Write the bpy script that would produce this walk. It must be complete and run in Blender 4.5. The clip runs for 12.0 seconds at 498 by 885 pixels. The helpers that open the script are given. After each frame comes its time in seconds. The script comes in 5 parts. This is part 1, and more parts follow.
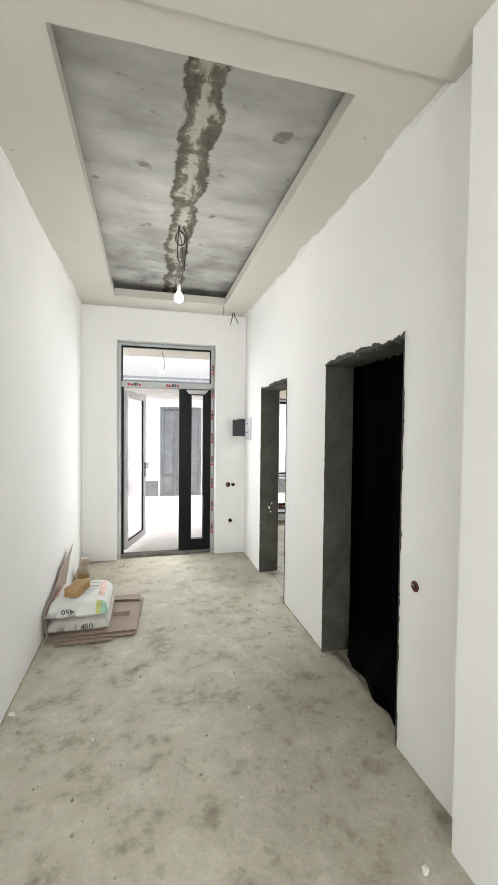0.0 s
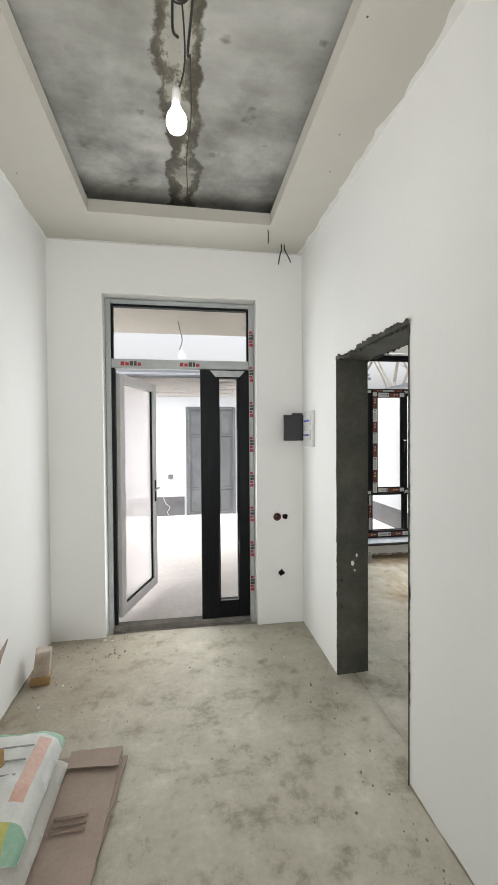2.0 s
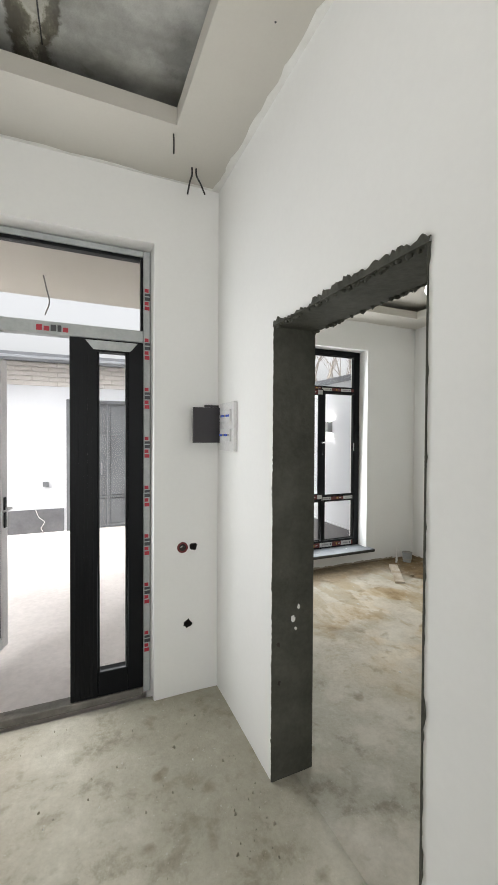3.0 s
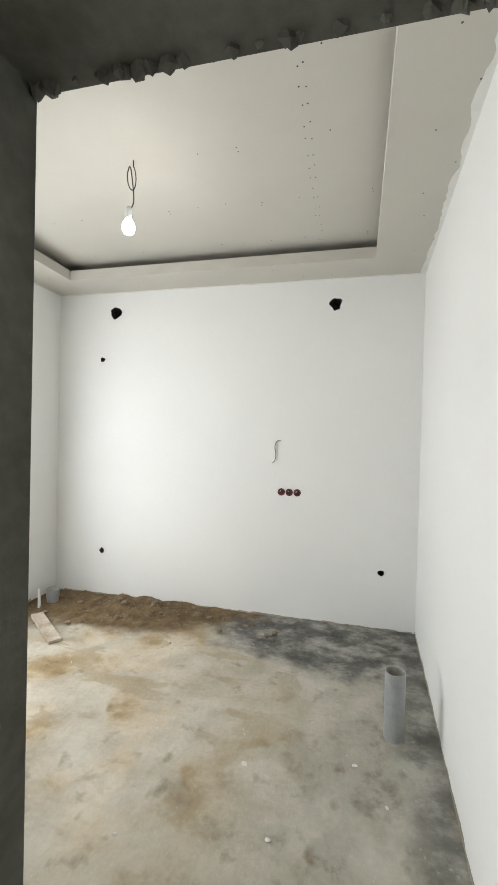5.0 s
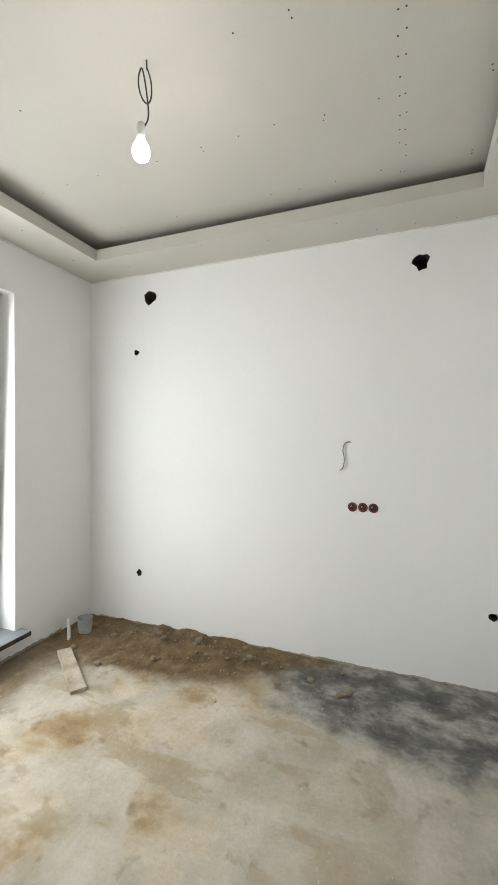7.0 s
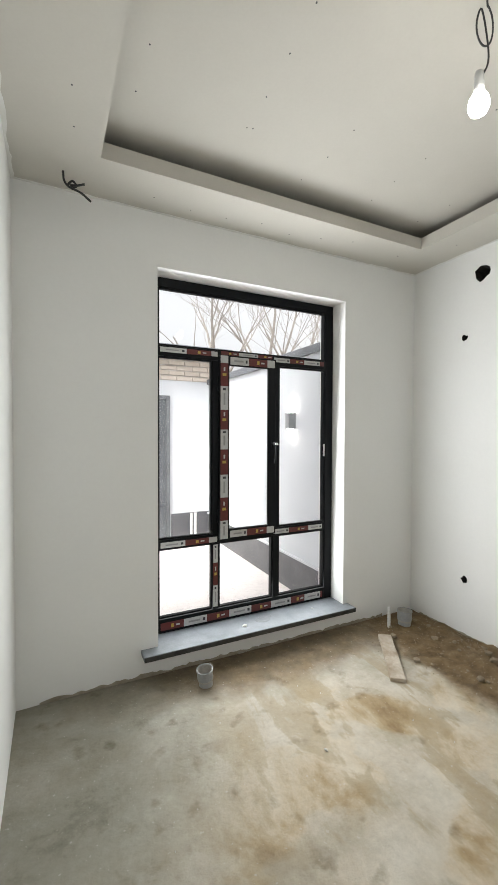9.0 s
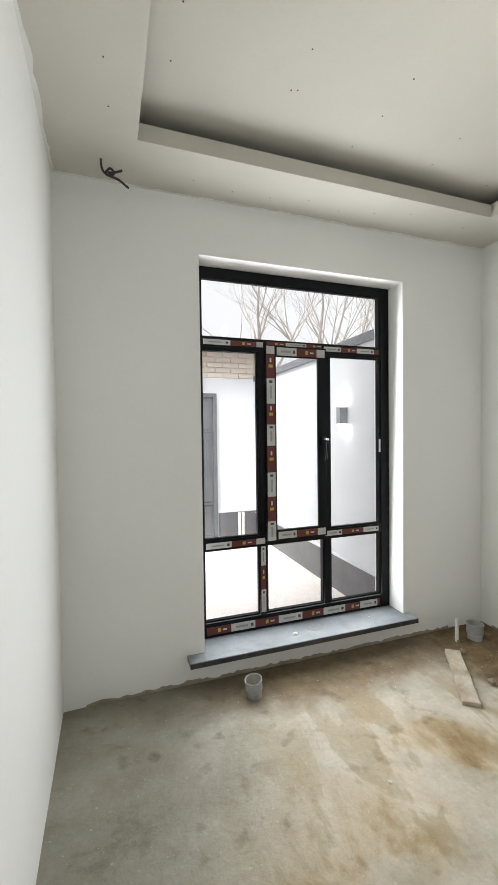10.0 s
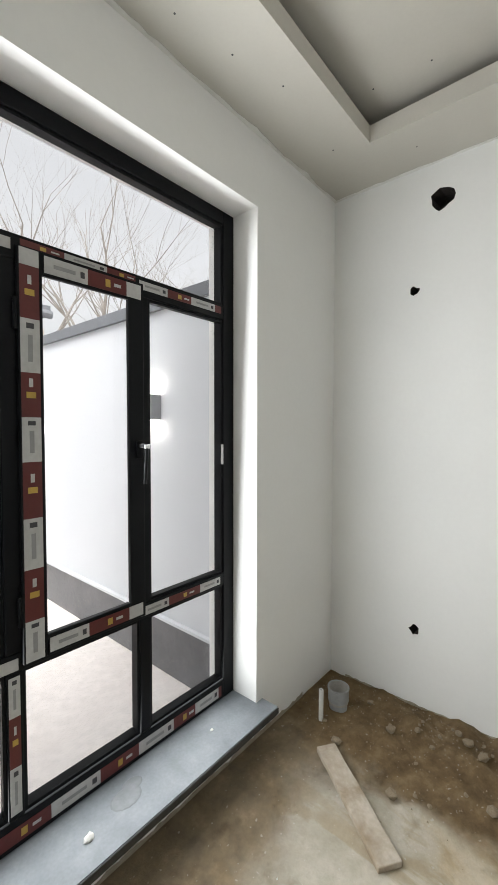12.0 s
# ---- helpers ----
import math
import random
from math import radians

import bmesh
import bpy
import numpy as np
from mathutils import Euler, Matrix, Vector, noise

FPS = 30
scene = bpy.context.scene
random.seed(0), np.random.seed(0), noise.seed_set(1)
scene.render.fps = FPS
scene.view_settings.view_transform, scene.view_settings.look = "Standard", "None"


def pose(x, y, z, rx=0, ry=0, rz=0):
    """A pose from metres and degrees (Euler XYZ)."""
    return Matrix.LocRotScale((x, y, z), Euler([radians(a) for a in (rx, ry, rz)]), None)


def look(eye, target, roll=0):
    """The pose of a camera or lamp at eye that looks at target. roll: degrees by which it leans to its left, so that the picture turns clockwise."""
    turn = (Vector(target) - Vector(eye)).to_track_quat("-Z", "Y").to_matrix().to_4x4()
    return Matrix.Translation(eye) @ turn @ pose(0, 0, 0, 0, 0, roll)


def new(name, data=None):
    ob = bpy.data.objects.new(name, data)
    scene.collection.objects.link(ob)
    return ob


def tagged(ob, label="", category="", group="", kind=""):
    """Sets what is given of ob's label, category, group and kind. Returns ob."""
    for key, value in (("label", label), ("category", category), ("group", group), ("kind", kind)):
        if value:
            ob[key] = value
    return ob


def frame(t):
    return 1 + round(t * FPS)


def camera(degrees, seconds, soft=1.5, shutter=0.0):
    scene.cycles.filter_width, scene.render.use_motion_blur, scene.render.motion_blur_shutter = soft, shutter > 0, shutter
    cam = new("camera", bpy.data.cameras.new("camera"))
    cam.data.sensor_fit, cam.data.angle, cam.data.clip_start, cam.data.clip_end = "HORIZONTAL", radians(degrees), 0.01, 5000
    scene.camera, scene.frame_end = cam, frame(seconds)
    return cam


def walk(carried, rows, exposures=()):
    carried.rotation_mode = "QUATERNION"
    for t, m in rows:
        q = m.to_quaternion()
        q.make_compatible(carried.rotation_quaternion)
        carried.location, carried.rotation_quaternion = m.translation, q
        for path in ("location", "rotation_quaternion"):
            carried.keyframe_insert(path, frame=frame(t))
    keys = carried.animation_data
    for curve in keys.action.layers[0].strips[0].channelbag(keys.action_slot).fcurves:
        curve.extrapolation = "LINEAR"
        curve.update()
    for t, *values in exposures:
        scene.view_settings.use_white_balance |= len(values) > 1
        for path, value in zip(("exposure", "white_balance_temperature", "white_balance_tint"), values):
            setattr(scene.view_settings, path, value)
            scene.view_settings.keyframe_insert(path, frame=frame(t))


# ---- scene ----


# ---------------------------------------------------------------- camera
cam = camera(63.4, 12.0)
PATH = [
    (0, (0.723, 0.366, 1.620), (1.210, 2.305, 1.560), 0.6),
    (0.5, (0.857, 0.762, 1.639), (1.168, 2.737, 1.581), 0.1),
    (1, (0.844, 1.258, 1.617), (1.077, 3.244, 1.565), -0.4),
    (1.5, (0.89, 1.721, 1.578), (1.133, 3.705, 1.534), -0.4),
    (2, (0.977, 2.251, 1.592), (1.296, 4.225, 1.556), -0.4),
    (2.5, (0.972, 2.724, 1.608), (1.469, 4.661, 1.575), -0.2),
    (3, (1.142, 3.145, 1.59), (1.937, 4.979, 1.555), 0.3),
    (3.5, (1.261, 3.554, 1.581), (2.44, 5.169, 1.553), 0.6),
    (3.7, (1.292, 3.707, 1.589), (2.627, 5.195, 1.562), 0.7),
    (5.3, (1.815, 4.46, 1.632), (3.798, 4.723, 1.601), 1.5),
    (5.5, (1.88, 4.53, 1.646), (3.872, 4.710, 1.617), 1.3),
    (6, (2.05, 4.575, 1.632), (4.044, 4.727, 1.612), 0.8),
    (6.5, (2.288, 4.55, 1.608), (4.254, 4.914, 1.596), 0.3),
    (7, (2.375, 4.556, 1.611), (4.244, 5.266, 1.589), 0.2),
    (7.5, (2.429, 4.549, 1.622), (4.108, 5.636, 1.576), 0.1),
    (7.7, (2.42, 4.563, 1.617), (4.009, 5.776, 1.568), 0.4),
    (9.3, (2.373, 4.603, 1.591), (3.131, 6.453, 1.543), -0.1),
    (9.5, (2.378, 4.621, 1.59), (3.082, 6.492, 1.54), -0.3),
    (10, (2.448, 4.746, 1.564), (3.107, 6.633, 1.514), -0.7),
    (10.5, (2.598, 4.96, 1.621), (3.357, 6.809, 1.566), -0.9),
    (11, (2.827, 5.262, 1.588), (3.774, 7.022, 1.524), -1.0),
    (11.5, (2.923, 5.646, 1.561), (4.164, 7.213, 1.492), -0.6),
    (12, (2.97, 5.94, 1.583), (4.494, 7.233, 1.511), 0.1),
]
walk(cam, [(t, look(eye, target, roll)) for t, eye, target, roll in PATH], exposures=[(0.0, 1.44), (1.0, 1.38), (2.5, 0.90), (3.0, 0.94), (3.7, 1.08), (5.3, 1.36), (6.5, 1.36), (7.5, 1.10), (9.3, 1.10), (10.5, 1.04), (12.0, 0.88)])

# ---------------------------------------------------------------- light
world = bpy.data.worlds.new("sky")
scene.world = world
world.use_nodes = True
wn = world.node_tree
sky = wn.nodes.new("ShaderNodeTexSky")
sky.sky_type, sky.sun_disc = "NISHITA", False
sky.sun_elevation, sky.sun_rotation = radians(61), radians(227)
sky.air_density, sky.dust_density = 1.0, 8.0
haze = wn.nodes.new("ShaderNodeHueSaturation")
haze.inputs["Saturation"].default_value, haze.inputs["Value"].default_value = 0.10, 1.2
wn.links.new(sky.outputs[0], haze.inputs["Color"])
wn.links.new(haze.outputs[0], wn.nodes["Background"].inputs[0])
wn.nodes["Background"].inputs[1].default_value = 0.15


def lamp(name, kind, energy, m, color=(1, 1, 1), **more):
    data = bpy.data.lights.new(name, kind)
    data.energy, data.color = energy, color
    for key, value in more.items():
        if key == "size": data.size = value
        if key == "size_y": data.shape, data.size_y = "RECTANGLE", value
        if key == "angle": data.angle = value
        if key == "radius": data.shadow_soft_size = value
    ob = new(name, data)
    ob.matrix_world = m
    return ob


lamp("sun", "SUN", 0.5, look((0, 0, 6), (2.4, 2.2, 0)), (1, 0.97, 0.93), angle=radians(60))
lamp("window_daylight", "AREA", 22, look((3.745, 7.32, 1.42), (3.745, 5.0, 1.32)), (0.95, 0.98, 1.0), size=1.4, size_y=2.3)
lamp("entrance_daylight", "AREA", 12, look((0.97, 5.635, 1.36), (0.97, 3.0, 1.26)), (0.96, 0.98, 1.0), size=1.05, size_y=2.4)
lamp("back_daylight", "AREA", 45, look((0.90, -3.06, 1.5), (0.9, 2.0, 1.2)), (0.97, 0.98, 1.0), size=1.45, size_y=2.1)
lamp("hall_bulb_light", "POINT", 2.2, pose(0.96, 3.67, 2.66), (1, 0.98, 0.94), radius=0.045)
lamp("room_bulb_light", "POINT", 0.45, pose(3.745, 5.495, 2.74), (1, 0.97, 0.93), radius=0.045)


# ---------------------------------------------------------------- materials
def mat(name, base, rough=0.7, metal=0.0, second=None, scale=3.0, fine=60.0, mix=0.5, bump=0.1, bump_scale=None, spec=0.5, grain=0.35, detail=6.0):
    """Two-scale mottled surface: broad patches of a second colour, fine grain and relief."""
    m = bpy.data.materials.new(name)
    m.use_nodes = True
    nt = m.node_tree
    b = nt.nodes["Principled BSDF"]
    b.inputs["Roughness"].default_value, b.inputs["Metallic"].default_value = rough, metal
    b.inputs["Specular IOR Level"].default_value = spec
    tc = nt.nodes.new("ShaderNodeTexCoord")
    if second is None:
        second = tuple(c * 0.9 for c in base)
    n1 = nt.nodes.new("ShaderNodeTexNoise")
    n1.inputs["Scale"].default_value, n1.inputs["Detail"].default_value, n1.inputs["Roughness"].default_value = scale, detail, 0.6
    n2 = nt.nodes.new("ShaderNodeTexNoise")
    n2.inputs["Scale"].default_value, n2.inputs["Detail"].default_value = fine, 3.0
    nt.links.new(tc.outputs["Object"], n1.inputs["Vector"])
    nt.links.new(tc.outputs["Object"], n2.inputs["Vector"])
    ramp = nt.nodes.new("ShaderNodeValToRGB")
    ramp.color_ramp.elements[0].position, ramp.color_ramp.elements[1].position = 0.5 - 0.25 * mix - 0.05, 0.5 + 0.25 * mix + 0.05
    ramp.color_ramp.elements[0].color, ramp.color_ramp.elements[1].color = (*second, 1), (*base, 1)
    nt.links.new(n1.outputs["Fac"], ramp.inputs[0])
    g = nt.nodes.new("ShaderNodeMix")
    g.data_type, g.blend_type = "RGBA", "MULTIPLY"
    g.inputs["Factor"].default_value = grain
    gr = nt.nodes.new("ShaderNodeMapRange")
    gr.inputs["From Min"].default_value, gr.inputs["From Max"].default_value = 0.3, 0.7
    gr.inputs["To Min"].default_value, gr.inputs["To Max"].default_value = 0.75, 1.1
    nt.links.new(n2.outputs["Fac"], gr.inputs["Value"])
    nt.links.new(ramp.outputs[0], g.inputs["A"])
    nt.links.new(gr.outputs[0], g.inputs["B"])
    nt.links.new(g.outputs["Result"], b.inputs["Base Color"])
    bp = nt.nodes.new("ShaderNodeBump")
    bp.inputs["Strength"].default_value, bp.inputs["Distance"].default_value = bump, 0.02
    if bump_scale:
        n3 = nt.nodes.new("ShaderNodeTexNoise")
        n3.inputs["Scale"].default_value, n3.inputs["Detail"].default_value = bump_scale, 5.0
        nt.links.new(tc.outputs["Object"], n3.inputs["Vector"])
        nt.links.new(n3.outputs["Fac"], bp.inputs["Height"])
    else:
        nt.links.new(n2.outputs["Fac"], bp.inputs["Height"])
    nt.links.new(bp.outputs[0], b.inputs["Normal"])
    return m


def glass_mat(name, tint=(1, 1, 1)):
    """Thin window glass: clear, with a faint mirror."""
    m = bpy.data.materials.new(name)
    m.use_nodes = True
    nt = m.node_tree
    nt.nodes.remove(nt.nodes["Principled BSDF"])
    t, gl, mx = nt.nodes.new("ShaderNodeBsdfTransparent"), nt.nodes.new("ShaderNodeBsdfGlossy"), nt.nodes.new("ShaderNodeMixShader")
    t.inputs[0].default_value = (*tint, 1)
    gl.inputs["Roughness"].default_value = 0.02
    lw = nt.nodes.new("ShaderNodeLayerWeight")
    pw = nt.nodes.new("ShaderNodeMath")
    pw.operation, pw.inputs[1].default_value = "POWER", 5.0
    ma = nt.nodes.new("ShaderNodeMath")
    ma.operation, ma.inputs[1].default_value, ma.inputs[2].default_value = "MULTIPLY_ADD", 0.6, 0.014
    nt.links.new(lw.outputs["Facing"], pw.inputs[0])
    nt.links.new(pw.outputs[0], ma.inputs[0])
    nt.links.new(ma.outputs[0], mx.inputs[0])
    nt.links.new(t.outputs[0], mx.inputs[1])
    nt.links.new(gl.outputs[0], mx.inputs[2])
    nt.links.new(mx.outputs[0], nt.nodes["Material Output"].inputs[0])
    return m


def glow_mat(name, color, strength):
    m = bpy.data.materials.new(name)
    m.use_nodes = True
    b = m.node_tree.nodes["Principled BSDF"]
    b.inputs["Base Color"].default_value = (0.9, 0.9, 0.9, 1)
    b.inputs["Emission Color"].default_value = (*color, 1)
    b.inputs["Emission Strength"].default_value = strength
    return m


PLASTER = mat("white_wall_putty", (0.84, 0.84, 0.82), 0.75, second=(0.815, 0.815, 0.795), scale=1.1, fine=45, bump=0.02, bump_scale=2.5, spec=0.3, grain=0.04)
SKIM = mat("joint_putty", (0.80, 0.80, 0.77), 0.7, second=(0.72, 0.71, 0.67), scale=7, fine=50, bump=0.05, grain=0.08)
GYPSUM = mat("plasterboard", (0.565, 0.543, 0.487), 0.8, second=(0.53, 0.508, 0.455), scale=1.5, fine=70, bump=0.01, spec=0.2, grain=0.06)
CEMENT = mat("cement_render", (0.094, 0.093, 0.078), 0.9, second=(0.058, 0.058, 0.048), scale=5, fine=40, bump=0.35, bump_scale=22, spec=0.2)
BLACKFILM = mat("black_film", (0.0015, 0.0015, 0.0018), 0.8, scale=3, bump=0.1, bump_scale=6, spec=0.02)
ALU_BLACK = mat("black_coated_aluminium", (0.006, 0.0065, 0.008), 0.4, second=(0.008, 0.009, 0.010), fine=120, bump=0.02, spec=0.14)
TAPE_GREY = mat("grey_protective_film", (0.50, 0.525, 0.52), 0.35, second=(0.40, 0.425, 0.42), scale=6, bump=0.08, bump_scale=14)
TAPE_MAROON = mat("maroon_film", (0.115, 0.018, 0.016), 0.4, scale=8, bump=0.04)
TAPE_WHITE = mat("white_film", (0.52, 0.52, 0.51), 0.4, scale=8, bump=0.04)
PRINT_GREY = mat("grey_print", (0.30, 0.30, 0.30), 0.5)
PRINT_RED = mat("red_print", (0.45, 0.02, 0.04), 0.5)
PRINT_DARK = mat("dark_print", (0.05, 0.05, 0.055), 0.5)
PRINT_GOLD = mat("gold_print", (0.50, 0.33, 0.06), 0.5)
LEAF_GREY = mat("film_covered_profile", (0.74, 0.73, 0.73), 0.35, second=(0.66, 0.65, 0.66), scale=5, bump=0.06, bump_scale=12)
THRESH = mat("dusty_threshold", (0.24, 0.225, 0.20), 0.8, second=(0.13, 0.12, 0.10), scale=9, fine=60, bump=0.2)
FOOT = mat("broken_plaster_foot", (0.42, 0.38, 0.31), 0.9, second=(0.26, 0.22, 0.16), scale=9, fine=60, bump=0.2)
DAMP = mat("damp_stone", (0.15, 0.16, 0.17), 0.4, second=(0.20, 0.21, 0.22), scale=20)
STEEL = mat("brushed_steel", (0.55, 0.55, 0.55), 0.3, 1.0)
CHROME = mat("bright_chrome", (0.8, 0.8, 0.8), 0.12, 1.0)
SILL = mat("grey_stone_sill", (0.25, 0.27, 0.29), 0.45, second=(0.16, 0.175, 0.19), scale=6, fine=90, bump=0.05)
SILL_EDGE = mat("dark_stone_edge", (0.018, 0.018, 0.018), 0.5, second=(0.05, 0.05, 0.047), scale=16)
PIPE = mat("grey_plastic_pipe", (0.36, 0.375, 0.385), 0.4, second=(0.30, 0.31, 0.31), scale=9, bump=0.02)
PIPE_IN = mat("dusty_pipe_inside", (0.42, 0.40, 0.36), 0.8, scale=9)
PIPE_WHITE = mat("white_plastic_pipe", (0.72, 0.72, 0.70), 0.4)
PLANK = mat("dusty_plank", (0.55, 0.49, 0.41), 0.8, second=(0.30, 0.23, 0.15), scale=7, fine=60, bump=0.2, bump_scale=30)
CARD = mat("brown_cardboard", (0.40, 0.315, 0.26), 0.85, second=(0.33, 0.255, 0.21), scale=4, fine=80, bump=0.05)
CARD_EDGE = mat("cardboard_edge", (0.26, 0.19, 0.14), 0.9, scale=12, fine=100)
SACK = mat("white_sack", (0.74, 0.75, 0.72), 0.6, second=(0.60, 0.61, 0.58), scale=6, fine=160, bump=0.12, bump_scale=18)
SACK_LOW = mat("dusty_sack", (0.55, 0.54, 0.49), 0.65, second=(0.45, 0.44, 0.40), scale=6, fine=160, bump=0.12, bump_scale=18)
GREEN = mat("green_print", (0.25, 0.47, 0.33), 0.6, second=(0.40, 0.58, 0.45), scale=9)
PINK = mat("salmon_print", (0.62, 0.36, 0.27), 0.6, second=(0.70, 0.50, 0.42), scale=9)
YELLOW = mat("lime_print", (0.55, 0.55, 0.16), 0.6, scale=9)
BRICKWOOD = mat("brown_block", (0.42, 0.27, 0.12), 0.85, second=(0.33, 0.20, 0.08), scale=9, fine=90, bump=0.15)
PALEWRAP = mat("torn_wrapper", (0.62, 0.58, 0.53), 0.7, second=(0.42, 0.33, 0.25), scale=9, bump=0.2, bump_scale=15)
CABLE = mat("dark_cable", (0.03, 0.03, 0.03), 0.5)
CABLE_GREY = mat("grey_cable", (0.22, 0.21, 0.20), 0.5)
HOLE = mat("raw_hole", (0.045, 0.035, 0.03), 0.95, second=(0.02, 0.016, 0.014), scale=18, bump=0.3, bump_scale=40)
SOCKET = mat("red_socket_box", (0.15, 0.016, 0.016), 0.5)
SOCKET_WHITE = mat("off_white_plastic", (0.72, 0.72, 0.71), 0.4)
PANEL_SMOKE = mat("smoked_cover", (0.030, 0.026, 0.030), 0.28, scale=2, bump=0.01)
BLUE = mat("blue_switch", (0.05, 0.12, 0.6), 0.4)
GLASS = glass_mat("clear_glass")
HAZY_GLASS = glass_mat("dusty_film_on_glass")
hz = HAZY_GLASS.node_tree
veil, lay = hz.nodes.new("ShaderNodeBsdfTranslucent"), hz.nodes.new("ShaderNodeMixShader")
veil.inputs[0].default_value, lay.inputs[0].default_value = (0.92, 0.91, 0.92, 1), 0.5
hz.links.new(hz.nodes["Mix Shader"].outputs[0], lay.inputs[1])
hz.links.new(veil.outputs[0], lay.inputs[2])
hz.links.new(lay.outputs[0], hz.nodes["Material Output"].inputs[0])
FACADE = mat("white_facade_paint", (0.62, 0.64, 0.665), 0.85, second=(0.59, 0.61, 0.635), scale=0.8, fine=30, bump=0.01, grain=0.05)
FACADE_BRICK = mat("whitewashed_brick", (0.70, 0.68, 0.65), 0.9, second=(0.58, 0.55, 0.52), scale=5, fine=60, bump=0.2, bump_scale=25)
TAN_BRICK = mat("tan_brick", (0.62, 0.53, 0.44), 0.9, second=(0.70, 0.64, 0.57), scale=5, fine=60, bump=0.2, bump_scale=25)
PLINTH = mat("dark_marble", (0.085, 0.088, 0.095), 0.4, second=(0.16, 0.16, 0.165), scale=3.5, fine=30, mix=0.9)
PAVING = mat("pale_paving", (0.72, 0.68, 0.655), 0.7, second=(0.66, 0.615, 0.59), scale=1.6, fine=25, bump=0.04)
EXTDOOR = mat("grey_metal_door", (0.15, 0.16, 0.168), 0.5, second=(0.095, 0.10, 0.107), scale=3)
EAVE = mat("grey_roof_sheet", (0.17, 0.18, 0.195), 0.6, scale=3)
LAMP_GREY = mat("grey_lamp_housing", (0.33, 0.34, 0.35), 0.45, scale=9)
BARK = mat("pale_bark", (0.27, 0.25, 0.225), 0.9, second=(0.20, 0.185, 0.165), scale=6)
MORTAR = mat("mortar_crumb", (0.34, 0.315, 0.255), 0.95, second=(0.20, 0.18, 0.135), scale=14)
WHITECHIP = mat("putty_chip", (0.75, 0.74, 0.70), 0.8)
STONE = mat("rubble", (0.30, 0.25, 0.18), 0.95, second=(0.20, 0.15, 0.09), scale=14, bump=0.3, bump_scale=40)
BULB = glow_mat("lit_bulb", (1, 0.98, 0.94), 14)
WALL_LAMP_GLOW = glow_mat("lit_diffuser", (1, 0.95, 0.86), 32)
SLAB = None


def ramp_node(nt, src, stops):
    r = nt.nodes.new("ShaderNodeValToRGB")
    el = r.color_ramp.elements
    while len(el) < len(stops):
        el.new(0.5)
    for e, (p, c) in zip(el, stops):
        e.position, e.color = p, (*c, 1)
    nt.links.new(src, r.inputs[0])
    return r.outputs[0]


def math_node(nt, op, a, b=None, c=None, clamp=False):
    n = nt.nodes.new("ShaderNodeMath")
    n.operation, n.use_clamp = op, clamp
    for i, v in enumerate((a, b, c)):
        if v is None: continue
        if isinstance(v, (int, float)): n.inputs[i].default_value = v
        else: nt.links.new(v, n.inputs[i])
    return n.outputs[0]


def mix_node(nt, fac, a, b, blend="MIX"):
    n = nt.nodes.new("ShaderNodeMix")
    n.data_type, n.blend_type = "RGBA", blend
    for key, v in (("Factor", fac), ("A", a), ("B", b)):
        if isinstance(v, (int, float)): n.inputs[key].default_value = v
        elif isinstance(v, tuple): n.inputs[key].default_value = (*v, 1)
        else: nt.links.new(v, n.inputs[key])
    return n.outputs["Result"]


def noise_node(nt, vec, scale, detail=6, rough=0.6, stretch=None, distort=0.0):
    n = nt.nodes.new("ShaderNodeTexNoise")
    n.inputs["Scale"].default_value, n.inputs["Detail"].default_value = scale, detail
    n.inputs["Roughness"].default_value, n.inputs["Distortion"].default_value = rough, distort
    if stretch:
        mp = nt.nodes.new("ShaderNodeMapping")
        mp.inputs["Scale"].default_value = stretch
        nt.links.new(vec, mp.inputs["Vector"])
        vec = mp.outputs[0]
    nt.links.new(vec, n.inputs["Vector"])
    return n.outputs["Fac"]


def soft_spot(nt, sep, cx, cy, rx, ry, wob, edge=0.25):
    """1 inside a wobbling oval of the floor plan, 0 outside."""
    dx = math_node(nt, "DIVIDE", math_node(nt, "SUBTRACT", sep.outputs[0], cx), rx)
    dy = math_node(nt, "DIVIDE", math_node(nt, "SUBTRACT", sep.outputs[1], cy), ry)
    d = math_node(nt, "SQRT", math_node(nt, "ADD", math_node(nt, "MULTIPLY", dx, dx), math_node(nt, "MULTIPLY", dy, dy)))
    d = math_node(nt, "ADD", d, math_node(nt, "MULTIPLY", math_node(nt, "SUBTRACT", wob, 0.5), 0.9))
    n = nt.nodes.new("ShaderNodeMapRange")
    n.interpolation_type = "SMOOTHSTEP"
    n.inputs["From Min"].default_value, n.inputs["From Max"].default_value = 1 - edge, 1 + edge
    n.inputs["To Min"].default_value, n.inputs["To Max"].default_value = 1, 0
    nt.links.new(d, n.inputs["Value"])
    return n.outputs[0]


